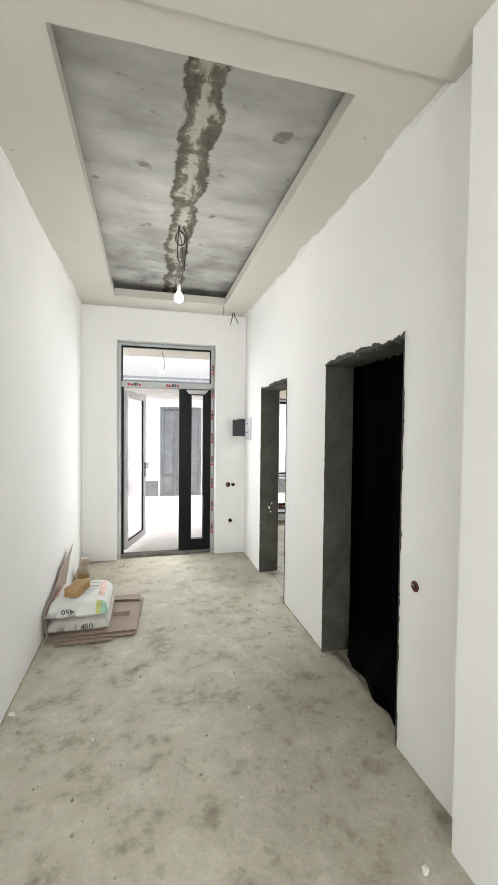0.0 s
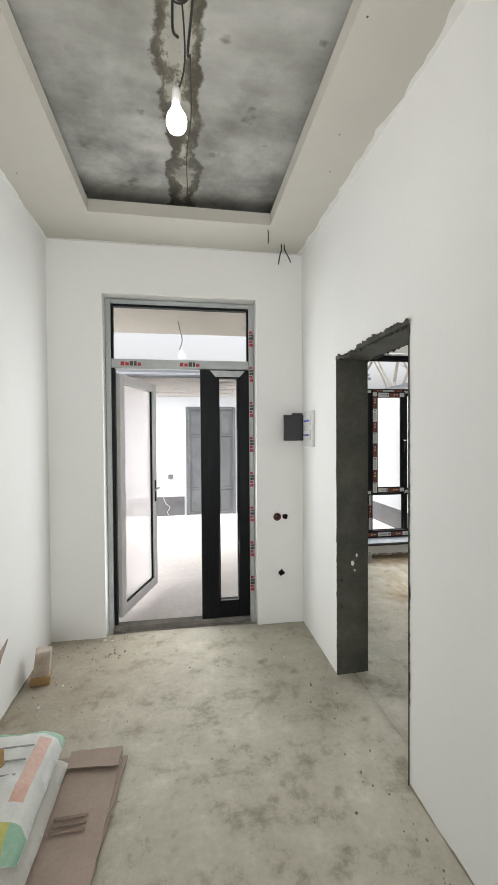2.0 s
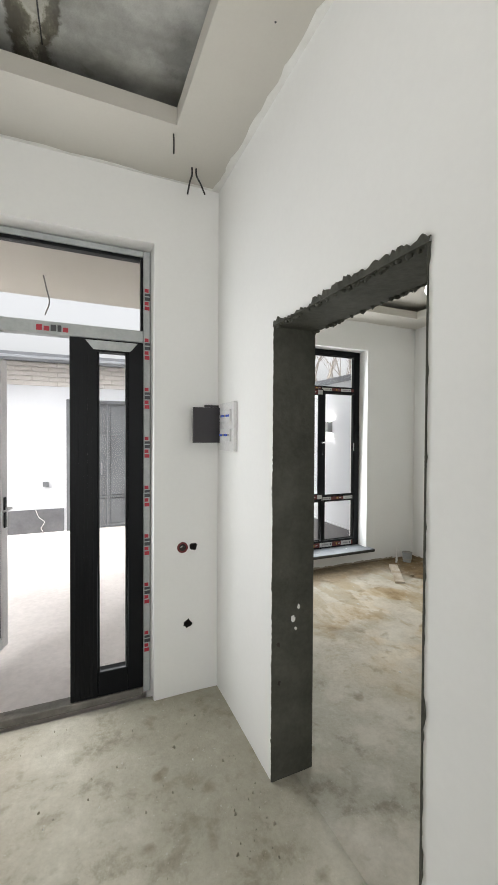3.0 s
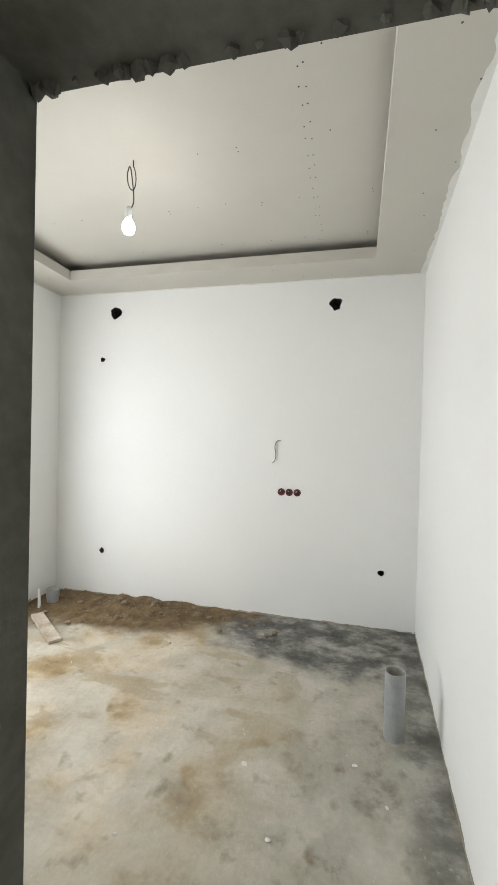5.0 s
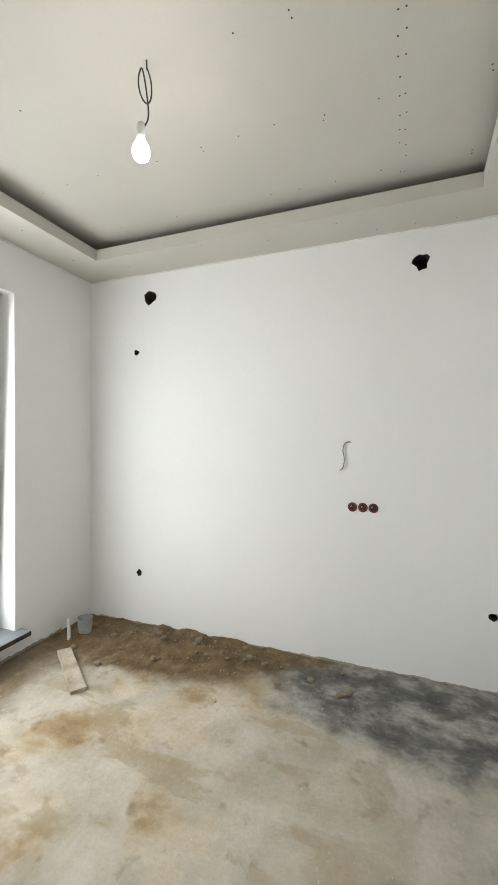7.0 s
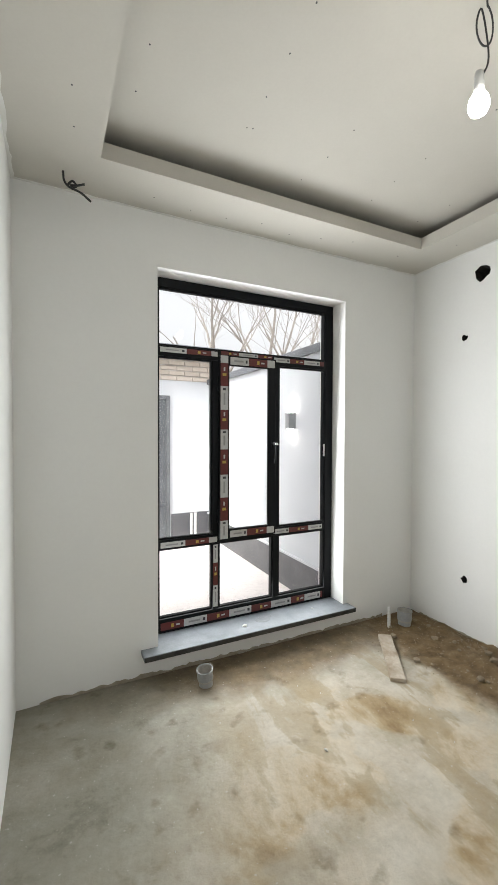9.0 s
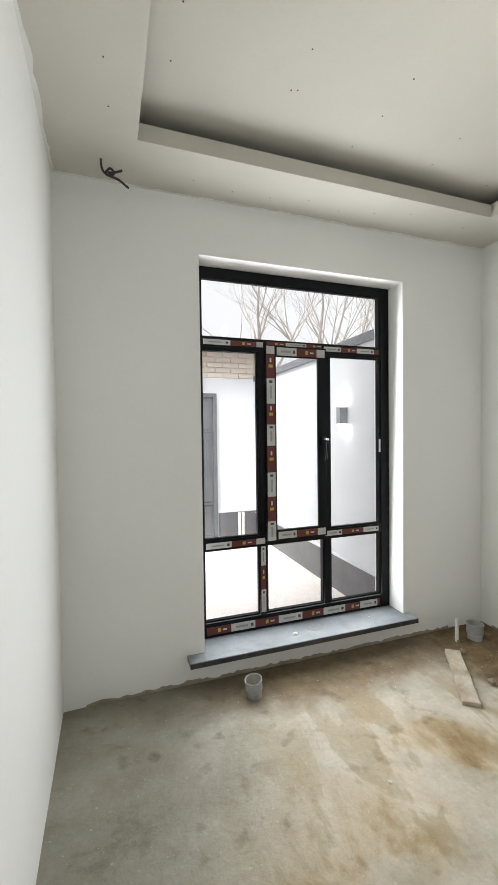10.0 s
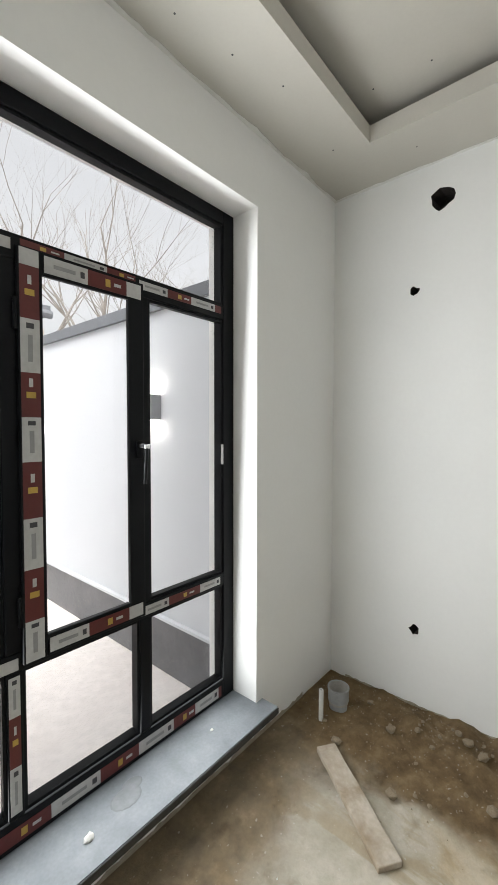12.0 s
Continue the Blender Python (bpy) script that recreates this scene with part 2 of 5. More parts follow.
def floor_mat(name, room):
    m = bpy.data.materials.new(name)
    m.use_nodes = True
    nt = m.node_tree
    b = nt.nodes["Principled BSDF"]
    tc = nt.nodes.new("ShaderNodeTexCoord")
    vec = tc.outputs["Object"]
    sep = nt.nodes.new("ShaderNodeSeparateXYZ")
    nt.links.new(vec, sep.inputs[0])
    big, mid, fine = noise_node(nt, vec, 0.9, 5), noise_node(nt, vec, 4.2, 12, 0.70, None, 0.1), noise_node(nt, vec, 38, 5, 0.7)
    col = ramp_node(nt, mid, [(0.30, (0.14, 0.124, 0.086)), (0.40, (0.28, 0.26, 0.20)), (0.46, (0.40, 0.381, 0.315)), (0.56, (0.46, 0.442, 0.375)), (0.68, (0.58, 0.56, 0.495))])
    col = mix_node(nt, math_node(nt, "MULTIPLY", big, 0.45), col, (0.37, 0.35, 0.29))
    if room:
        wob = noise_node(nt, vec, 2.2, 5, 0.6)
        swirl = noise_node(nt, vec, 2.4, 9, 0.62, (1.0, 0.62, 1.0), 0.35)
        sand = ramp_node(nt, swirl, [(0.33, (0.25, 0.165, 0.075)), (0.43, (0.40, 0.30, 0.17)), (0.50, (0.54, 0.455, 0.33)), (0.62, (0.64, 0.58, 0.47)), (0.70, (0.47, 0.40, 0.29))])
        col = mix_node(nt, soft_spot(nt, sep, 3.95, 5.75, 1.15, 1.0, wob, 0.45), col, sand)
        smear = ramp_node(nt, noise_node(nt, vec, 1.5, 7, 0.5, (1.0, 1.25, 1.0), 0.3), [(0.475, (0, 0, 0)), (0.51, (0.55, 0.55, 0.55)), (0.60, (0.8, 0.8, 0.8))])
        col = mix_node(nt, smear, col, ramp_node(nt, noise_node(nt, vec, 4.0, 8, 0.6), [(0.35, (0.40, 0.365, 0.29)), (0.62, (0.60, 0.565, 0.49))]))
        scrape = ramp_node(nt, noise_node(nt, vec, 2.1, 6, 0.55, (1.7, 0.75, 1.0), 0.35), [(0.53, (0, 0, 0)), (0.57, (0.55, 0.55, 0.55)), (0.66, (0.7, 0.7, 0.7))])
        col = mix_node(nt, math_node(nt, "MULTIPLY", scrape, soft_spot(nt, sep, 4.1, 5.9, 1.1, 1.2, wob, 0.4)), col, (0.36, 0.28, 0.165))
        grey = ramp_node(nt, noise_node(nt, vec, 4.5, 9, 0.66, (1.2, 0.8, 1)), [(0.36, (0.085, 0.084, 0.077)), (0.47, (0.155, 0.152, 0.139)), (0.54, (0.27, 0.262, 0.235)), (0.64, (0.42, 0.405, 0.36))])
        col = mix_node(nt, soft_spot(nt, sep, 5.15, 4.35, 0.62, 1.15, wob, 0.16), col, grey)
        col = mix_node(nt, math_node(nt, "MULTIPLY", soft_spot(nt, sep, 4.75, 3.70, 2.2, 0.36, wob, 0.3), 0.8), col, grey)
        soil = ramp_node(nt, noise_node(nt, vec, 9, 7, 0.65), [(0.3, (0.085, 0.054, 0.022)), (0.55, (0.175, 0.117, 0.056)), (0.75, (0.28, 0.205, 0.115))])
        col = mix_node(nt, soft_spot(nt, sep, 5.3, 6.55, 0.62, 1.5, wob, 0.16), col, soil)
        col = mix_node(nt, math_node(nt, "MULTIPLY", soft_spot(nt, sep, 4.1, 7.2, 1.5, 0.42, wob, 0.35), 0.85), col, soil)
        # floor colour darkens towards the corner left of the window
        dark_corner = soft_spot(nt, sep, 2.3, 6.9, 0.75, 1.2, wob, 0.5)
        col = mix_node(nt, math_node(nt, "MULTIPLY", dark_corner, 0.55), col, (0.15, 0.14, 0.105))
    else:
        wob = noise_node(nt, vec, 2.2, 5, 0.6)
        col = mix_node(nt, math_node(nt, "MULTIPLY", soft_spot(nt, sep, 1.75, 2.0, 0.55, 1.1, wob, 0.5), 0.35), col, (0.135, 0.122, 0.09))
        col = mix_node(nt, math_node(nt, "MULTIPLY", soft_spot(nt, sep, 1.75, 5.15, 0.42, 0.75, wob, 0.5), 0.55), col, (0.17, 0.16, 0.12))
        col = mix_node(nt, math_node(nt, "MULTIPLY", soft_spot(nt, sep, 0.0, 5.2, 0.9, 0.8, wob, 0.5), 0.5), col, (0.23, 0.185, 0.135))
    if not room: col = mix_node(nt, 1.0, col, (1.26, 1.25, 1.23), "MULTIPLY")
    dark = ramp_node(nt, noise_node(nt, vec, 7.5, 4, 0.5), [(0.60, (1, 1, 1)), (0.74, (0.62, 0.59, 0.53))])
    col = mix_node(nt, 1.0, col, dark, "MULTIPLY")
    specks = ramp_node(nt, noise_node(nt, vec, 55, 2, 0.4), [(0.70, (0, 0, 0)), (0.74, (1, 1, 1))])
    col = mix_node(nt, math_node(nt, "MULTIPLY", specks, 0.35), col, (0.62, 0.60, 0.55))
    col = mix_node(nt, 0.35, col, ramp_node(nt, fine, [(0.3, (0.7, 0.7, 0.7)), (0.7, (1.1, 1.1, 1.1))]), "MULTIPLY")
    nt.links.new(col, b.inputs["Base Color"])
    rr = nt.nodes.new("ShaderNodeMapRange")
    rr.inputs["From Min"].default_value, rr.inputs["From Max"].default_value = 0.35, 0.65
    rr.inputs["To Min"].default_value, rr.inputs["To Max"].default_value = 0.62, 0.9
    nt.links.new(mid, rr.inputs["Value"])
    nt.links.new(rr.outputs[0], b.inputs["Roughness"])
    b.inputs["Specular IOR Level"].default_value = 0.35
    bp = nt.nodes.new("ShaderNodeBump")
    bp.inputs["Strength"].default_value, bp.inputs["Distance"].default_value = 0.5, 0.03
    nt.links.new(math_node(nt, "ADD", mid, math_node(nt, "MULTIPLY", fine, 0.25)), bp.inputs["Height"])
    nt.links.new(bp.outputs[0], b.inputs["Normal"])
    return m


def slab_mat():
    """Raw concrete slab: grey, blotched, with a dark broken filling along the joint."""
    m = bpy.data.materials.new("raw_concrete_slab")
    m.use_nodes = True
    nt = m.node_tree
    b = nt.nodes["Principled BSDF"]
    tc = nt.nodes.new("ShaderNodeTexCoord")
    vec = tc.outputs["Object"]
    sep = nt.nodes.new("ShaderNodeSeparateXYZ")
    nt.links.new(vec, sep.inputs[0])
    clouds = noise_node(nt, vec, 2.2, 6, 0.55, (1, 2.2, 1))
    col = ramp_node(nt, clouds, [(0.28, (0.27, 0.267, 0.24)), (0.5, (0.39, 0.387, 0.358)), (0.72, (0.50, 0.497, 0.465))])
    edge = noise_node(nt, vec, 4.0, 9, 0.62)
    off = math_node(nt, "ABSOLUTE", math_node(nt, "SUBTRACT", sep.outputs[0], 0.985))
    off = math_node(nt, "ADD", off, math_node(nt, "MULTIPLY", math_node(nt, "SUBTRACT", edge, 0.5), 0.25))
    r = nt.nodes.new("ShaderNodeMapRange")
    r.inputs["From Min"].default_value, r.inputs["From Max"].default_value = 0.088, 0.104
    r.inputs["To Min"].default_value, r.inputs["To Max"].default_value = 1, 0
    nt.links.new(off, r.inputs["Value"])
    crust = math_node(nt, "ADD", off, math_node(nt, "MULTIPLY", math_node(nt, "SUBTRACT", noise_node(nt, vec, 9, 8, 0.7, (1, 0.6, 1)), 0.5), 0.42))
    fill = ramp_node(nt, crust, [(0.005, (0.42, 0.405, 0.35)), (0.022, (0.30, 0.285, 0.23)), (0.036, (0.155, 0.142, 0.105)), (0.085, (0.085, 0.076, 0.055))])
    col = mix_node(nt, r.outputs[0], col, fill)
    blots = ramp_node(nt, noise_node(nt, vec, 6.5, 3, 0.5), [(0.66, (1, 1, 1)), (0.73, (0.5, 0.49, 0.46))])
    col = mix_node(nt, 1.0, col, blots, "MULTIPLY")
    far = nt.nodes.new("ShaderNodeMapRange")
    far.inputs["From Min"].default_value, far.inputs["From Max"].default_value = 3.9, 5.0
    nt.links.new(math_node(nt, "ADD", sep.outputs[1], math_node(nt, "MULTIPLY", edge, 0.8)), far.inputs["Value"])
    stain = math_node(nt, "MULTIPLY", far.outputs[0], ramp_node(nt, noise_node(nt, vec, 3.3, 6, 0.6), [(0.42, (0, 0, 0)), (0.66, (0.65, 0.65, 0.65))]))
    col = mix_node(nt, stain, col, (0.10, 0.098, 0.088))
    nt.links.new(col, b.inputs["Base Color"])
    b.inputs["Roughness"].default_value = 0.85
    bp = nt.nodes.new("ShaderNodeBump")
    bp.inputs["Strength"].default_value, bp.inputs["Distance"].default_value = 0.4, 0.02
    nt.links.new(math_node(nt, "SUBTRACT", noise_node(nt, vec, 14, 6, 0.6), math_node(nt, "MULTIPLY", r.outputs[0], 0.5)), bp.inputs["Height"])
    nt.links.new(bp.outputs[0], b.inputs["Normal"])
    return m


FLOOR_HALL, FLOOR_ROOM, SLAB = floor_mat("hall_screed", False), floor_mat("room_screed_and_soil", True), slab_mat()


# ---------------------------------------------------------------- building helpers
def box(bm, x0, x1, y0, y1, z0, z1, m=None, mi=0):
    vs = [bm.verts.new(p) for p in ((x0, y0, z0), (x1, y0, z0), (x1, y1, z0), (x0, y1, z0), (x0, y0, z1), (x1, y0, z1), (x1, y1, z1), (x0, y1, z1))]
    if m is not None:
        for v in vs: v.co = m @ v.co
    fs = []
    for q in ((0, 3, 2, 1), (4, 5, 6, 7), (0, 1, 5, 4), (1, 2, 6, 5), (2, 3, 7, 6), (3, 0, 4, 7)):
        f = bm.faces.new([vs[i] for i in q])
        f.material_index = mi
        fs.append(f)
    return fs


def boxes(*bs):
    bm = bmesh.new()
    for b in bs: box(bm, *b)
    return bm


def bevelled(bm, w=0.004, seg=2):
    bmesh.ops.bevel(bm, geom=list(bm.edges), offset=w, segments=seg, affect="EDGES", profile=0.6)
    return bm


def mesh_ob(name, bm, materials, smooth=False):
    me = bpy.data.meshes.new(name)
    bmesh.ops.recalc_face_normals(bm, faces=bm.faces)
    bm.to_mesh(me)
    bm.free()
    for m in (materials if isinstance(materials, (list, tuple)) else [materials]):
        me.materials.append(m)
    if smooth:
        for p in me.polygons: p.use_smooth = True
    return new(name, me)


def part(name, bm, material, parent, label="", smooth=False):
    ob = mesh_ob(name, bm, material, smooth)
    ob.parent = parent
    if label: tagged(ob, label)
    return ob


def empty(name, m=None):
    ob = new(name)
    ob.empty_display_size = 0.1
    if m is not None: ob.matrix_world = m
    return ob


def tube(points, r, sides=8, closed_ends=True):
    """A round rod along a line of points."""
    bm = bmesh.new()
    pts = [Vector(p) for p in points]
    rings, up = [], None
    for i, p in enumerate(pts):
        d = (pts[min(i + 1, len(pts) - 1)] - pts[max(i - 1, 0)]).normalized()
        if up is None: up = d.orthogonal().normalized()
        up = (up - d * up.dot(d)).normalized()
        side = d.cross(up)
        rr = r[i] if isinstance(r, (list, tuple)) else r
        rings.append([bm.verts.new(p + (up * math.cos(a) + side * math.sin(a)) * rr) for a in (2 * math.pi * k / sides for k in range(sides))])
    for a, b in zip(rings, rings[1:]):
        for k in range(sides):
            bm.faces.new((a[k], a[(k + 1) % sides], b[(k + 1) % sides], b[k]))
    if closed_ends:
        bm.faces.new(rings[0][::-1]), bm.faces.new(rings[-1])
    return bm


def smooth_line(points, n=6):
    """A Catmull-Rom line through the points."""
    p = [Vector(q) for q in points]
    p = [p[0] * 2 - p[1]] + p + [p[-1] * 2 - p[-2]]
    out = []
    for i in range(1, len(p) - 2):
        for k in range(n):
            t = k / n
            out.append(0.5 * ((2 * p[i]) + (p[i + 1] - p[i - 1]) * t + (2 * p[i - 1] - 5 * p[i] + 4 * p[i + 1] - p[i + 2]) * t * t + (3 * p[i] - p[i - 1] - 3 * p[i + 1] + p[i + 2]) * t ** 3))
    out.append(p[-2])
    return out


def lathe(profile, sides=24, caps=True):
    """A turned body round z from (radius, height) pairs."""
    bm = bmesh.new()
    rings = [[bm.verts.new((r * math.cos(2 * math.pi * k / sides), r * math.sin(2 * math.pi * k / sides), z)) for k in range(sides)] for r, z in profile]
    for a, b in zip(rings, rings[1:]):
        for k in range(sides):
            bm.faces.new((a[k], a[(k + 1) % sides], b[(k + 1) % sides], b[k]))
    if caps and profile[0][0] > 1e-4: bm.faces.new(rings[0][::-1])
    if caps and profile[-1][0] > 1e-4: bm.faces.new(rings[-1])
    bmesh.ops.remove_doubles(bm, verts=bm.verts, dist=1e-5)
    return bm


def cut(ob, cutters):
    """Cuts holes out of a wall for good."""
    for bm in cutters:
        c = mesh_ob("cutter", bm, HOLE)
        md = ob.modifiers.new("cut", "BOOLEAN")
        md.object, md.operation, md.solver, md.material_mode = c, "DIFFERENCE", "EXACT", "TRANSFER"
        me = bpy.data.meshes.new_from_object(ob.evaluated_get(bpy.context.evaluated_depsgraph_get()))
        ob.modifiers.clear()
        ob.data = me
        bpy.data.objects.remove(c)
    return ob


def ragged_hole(axis, place, r, depth, seed):
    """A cutter for a rough round hole into a wall whose face looks along the axis (a unit vector into the wall)."""
    rnd = random.Random(seed)
    bm = bmesh.new()
    d = Vector(axis)
    u = Vector((0, 0, 1))
    s = d.cross(u)
    n = 14
    rs = [r * rnd.uniform(0.72, 1.15) for _ in range(n)]
    a = [bm.verts.new(Vector(place) - d * 0.02 + (u * math.sin(2 * math.pi * k / n) + s * math.cos(2 * math.pi * k / n)) * rs[k]) for k in range(n)]
    b = [bm.verts.new(Vector(place) + d * depth + (u * math.sin(2 * math.pi * k / n) + s * math.cos(2 * math.pi * k / n)) * rs[k] * 0.85) for k in range(n)]
    for k in range(n):
        bm.faces.new((a[k], a[(k + 1) % n], b[(k + 1) % n], b[k]))
    bm.faces.new(a[::-1]), bm.faces.new(b)
    bmesh.ops.recalc_face_normals(bm, faces=bm.faces)
    return bm


# ---------------------------------------------------------------- the shell
XL, XR, XI, XF = -0.05, 1.97, 2.18, 5.295       # hall left, hall right, room side of that wall, room far wall
YE, YW, YR, YN = 5.55, 7.205, 3.725, 1.635       # hall end, window wall, room's other wall, pier
ZH, ZR = 3.10, 3.00                            # soffits
TOP = 3.5
D1 = (3.912, 4.772, 2.08)                       # doorway into the room
D2 = (2.15, 3.06, 2.09)                        # doorway closed with black film
ED = (0.355, 1.575, 2.71)                      # entrance opening
WO = (2.995, 4.522, 0.155, 2.66)                # window opening


def wall_y(name, x0, x1, y0, y1, openings, mats=(PLASTER, CEMENT), z0=-0.15):
    """A wall along y with openings (y from, y to, top, bottom); reveals take the second material."""
    bm = bmesh.new()
    y = y0
    for a, b, t, lo in sorted(openings):
        box(bm, x0, x1, y, a, z0, TOP)
        box(bm, x0, x1, a, b, t, TOP)
        if lo > 0: box(bm, x0, x1, a, b, z0, lo)
        y = b
    box(bm, x0, x1, y, y1, z0, TOP)
    for f in bm.faces:
        c = f.calc_center_median()
        for a, b, t, lo in openings:
            inside = a - 1e-4 <= c.y <= b + 1e-4 and c.z < t + 1e-3
            if inside and abs(f.normal.x) < 0.5 or (abs(f.normal.x) < 0.5 and (abs(c.y - a) < 1e-4 or abs(c.y - b) < 1e-4)):
                f.material_index = 1
    return tagged(mesh_ob(name, bm, list(mats)), kind="structure")


def wall_x(name, y0, y1, x0, x1, openings, mats=(PLASTER,), z0=-0.15):
    bm = bmesh.new()
    x = x0
    for a, b, t, lo in sorted(openings):
        box(bm, x, a, y0, y1, z0, TOP)
        box(bm, a, b, y0, y1, t, TOP)
        if lo > 0: box(bm, a, b, y0, y1, z0, lo)
        x = b
    if x1 - x > 1e-4: box(bm, x, x1, y0, y1, z0, TOP)
    return tagged(mesh_ob(name, bm, list(mats)), kind="structure")


wall_left = wall_y("wall_west", XL - 0.25, XL, -3.0, YE + 0.3, [])
wall_mid = wall_y("wall_between", XR, XI, YN, YW + 0.34, [(D1[0], D1[1], D1[2], 0), (D2[0], D2[1], D2[2], 0)])
wall_pier = wall_y("wall_pier", 1.865, XI, -3.0, YN, [])
wall_x("wall_entrance", YE, YE + 0.30, XL, ED[1], [(ED[0], ED[1], ED[2], 0)])
wall_end = wall_x("wall_entrance_side", YE, YE + 0.30, ED[1], XR, [])
wall_win = wall_x("wall_window", YW, YW + 0.34, XI, XF, [(WO[0], WO[1], WO[3], WO[2])])
wall_far = wall_y("wall_east", XF, XF + 0.25, YR - 0.2, YW + 0.34, [])
wall_side = wall_x("wall_south", YR - 0.2, YR, XI, XF, [])
SKEW = 0.06                                    # this wall is out of square
for v in wall_side.data.vertices: v.co.y += SKEW * (XF - v.co.x)
wall_back = wall_x("wall_behind", -3.25, -3.0, XL - 0.25, XI, [(0.15, 1.65, 2.6, 0.4)])
wall_x("wall_dark_room", 1.3, 1.5, XI, 4.2, [], mats=(CEMENT,))
wall_y("wall_dark_room_end", 4.2, 4.4, 1.3, YR - 0.2, [], mats=(CEMENT, CEMENT))

cut(wall_far, [ragged_hole((1, 0, 0), (XF, y, z), r, 0.14, i) for i, (y, z, r) in enumerate(
    ((6.572, 2.805, 0.062), (4.447, 2.785, 0.058), (6.708, 2.345, 0.026), (6.680, 0.442, 0.030), (4.006, 0.482, 0.030)))])
cut(wall_end, [ragged_hole((0, 1, 0), (x, YE, z), r, 0.06, 20 + i) for i, (x, z, r) in enumerate(((1.746, 0.905, 0.030), (1.815, 0.903, 0.027), (1.779, 0.433, 0.028)))])


def floor_patch(name, x0, x1, y0, y1, material, step, amp):
    bm = bmesh.new()
    nx, ny = int((x1 - x0) / step), int((y1 - y0) / step)
    g = [[None] * (ny + 1) for _ in range(nx + 1)]
    for i in range(nx + 1):
        for j in range(ny + 1):
            x, y = x0 + (x1 - x0) * i / nx, y0 + (y1 - y0) * j / ny
            z = amp * noise.fractal(Vector((x * 1.6, y * 1.6, 3.0)), 0.9, 2.0, 4)
            if material is FLOOR_ROOM:
                s = max(0.0, 1 - math.hypot((x - 5.145) / 0.55, (y - 6.245) / 1.1))
                z += s * 0.05 * (0.6 + noise.fractal(Vector((x * 9, y * 9, 0)), 0.8, 2.0, 3))
                ridge = max(0.0, 1 - abs(x - 4.15 - 0.18 * math.sin(y * 4)) / 0.22) * max(0.0, 1 - abs(y - 5.6) / 0.9)
                z += 0.014 * ridge * (1 + noise.noise(Vector((x * 7, y * 7, 1))))
            g[i][j] = bm.verts.new((x, y, z))
    for i in range(nx):
        for j in range(ny):
            bm.faces.new((g[i][j], g[i + 1][j], g[i + 1][j + 1], g[i][j + 1]))
    ret = bmesh.ops.extrude_face_region(bm, geom=list(bm.faces))
    for v in ret["geom"]:
        if isinstance(v, bmesh.types.BMVert): v.co.z = -0.12
    return tagged(mesh_ob(name, bm, material, True), kind="structure")


floor_hall = floor_patch("floor", XL - 0.05, XR + 0.12, -3.0, YE + 0.05, FLOOR_HALL, 0.055, 0.007)
floor_room = floor_patch("floor_room", XR + 0.12, XF + 0.05, YR - 0.05, YW + 0.05, FLOOR_ROOM, 0.04, 0.009)
tagged(mesh_ob("floor_dark_room", boxes((XR + 0.12, 4.2, 1.5, YR - 0.05, -0.12, -0.004)), FLOOR_HALL), kind="structure")


def tray_ceiling(name, x0, x1, y0, y1, ix0, ix1, iy0, iy1, z, lip, top, deck):
    """Plasterboard ring with a raised lip and a hollow cove behind it; the middle lies open to what is above."""
    bm = bmesh.new()
    for a, b, c, d in ((x0, x1, y0, iy0), (x0, x1, iy1, y1), (x0, ix0, iy0, iy1), (ix1, x1, iy0, iy1)):
        box(bm, a, b, c, d, z, z + 0.013)
    w = 0.02
    for a, b, c, d in ((ix0 - w, ix1 + w, iy0 - w, iy0), (ix0 - w, ix1 + w, iy1, iy1 + w), (ix0 - w, ix0, iy0, iy1), (ix1, ix1 + w, iy0, iy1)):
        box(bm, a, b, c, d, z + 0.013, z + lip)
    ring = tagged(mesh_ob(name, bm, GYPSUM), kind="structure")
    tagged(mesh_ob(name + "_deck", boxes((x0, x1, y0, y1, top, top + 0.12)), deck), kind="structure")
    return ring


tray_ceiling("ceiling_hall", XL, XR, 1.845, YE, 0.355, 1.605, 2.02, 5.115, ZH, 0.085, 3.25, SLAB)
ring = tray_ceiling("ceiling_room", XI, XF, YR, YW, 2.612, 4.925, 4.145, 6.815, ZR, 0.085, 3.155, GYPSUM)
for v in ring.data.vertices:
    if 4.05 < v.co.y < 4.2: v.co.y += 0.036 * (4.925 - v.co.x)
tagged(mesh_ob("ceiling_near", boxes((XL, 1.865, -3.0, 1.845, ZH - 0.012, ZH + 0.1), (1.865, XR, YN, 1.845, ZH - 0.012, ZH + 0.1)), GYPSUM), kind="structure")
tagged(mesh_ob("ceiling_dark_room", boxes((XI, 4.2, 1.5, YR - 0.2, 3.0, 3.1)), CEMENT), kind="structure")
tagged(mesh_ob("roof", boxes((XL - 0.25, XF + 0.25, -3.25, YE + 0.3, TOP, TOP + 0.15), (XI - 0.25, XF + 0.25, YE + 0.3, YW + 0.34, TOP, TOP + 0.15))
    , EAVE), kind="structure")


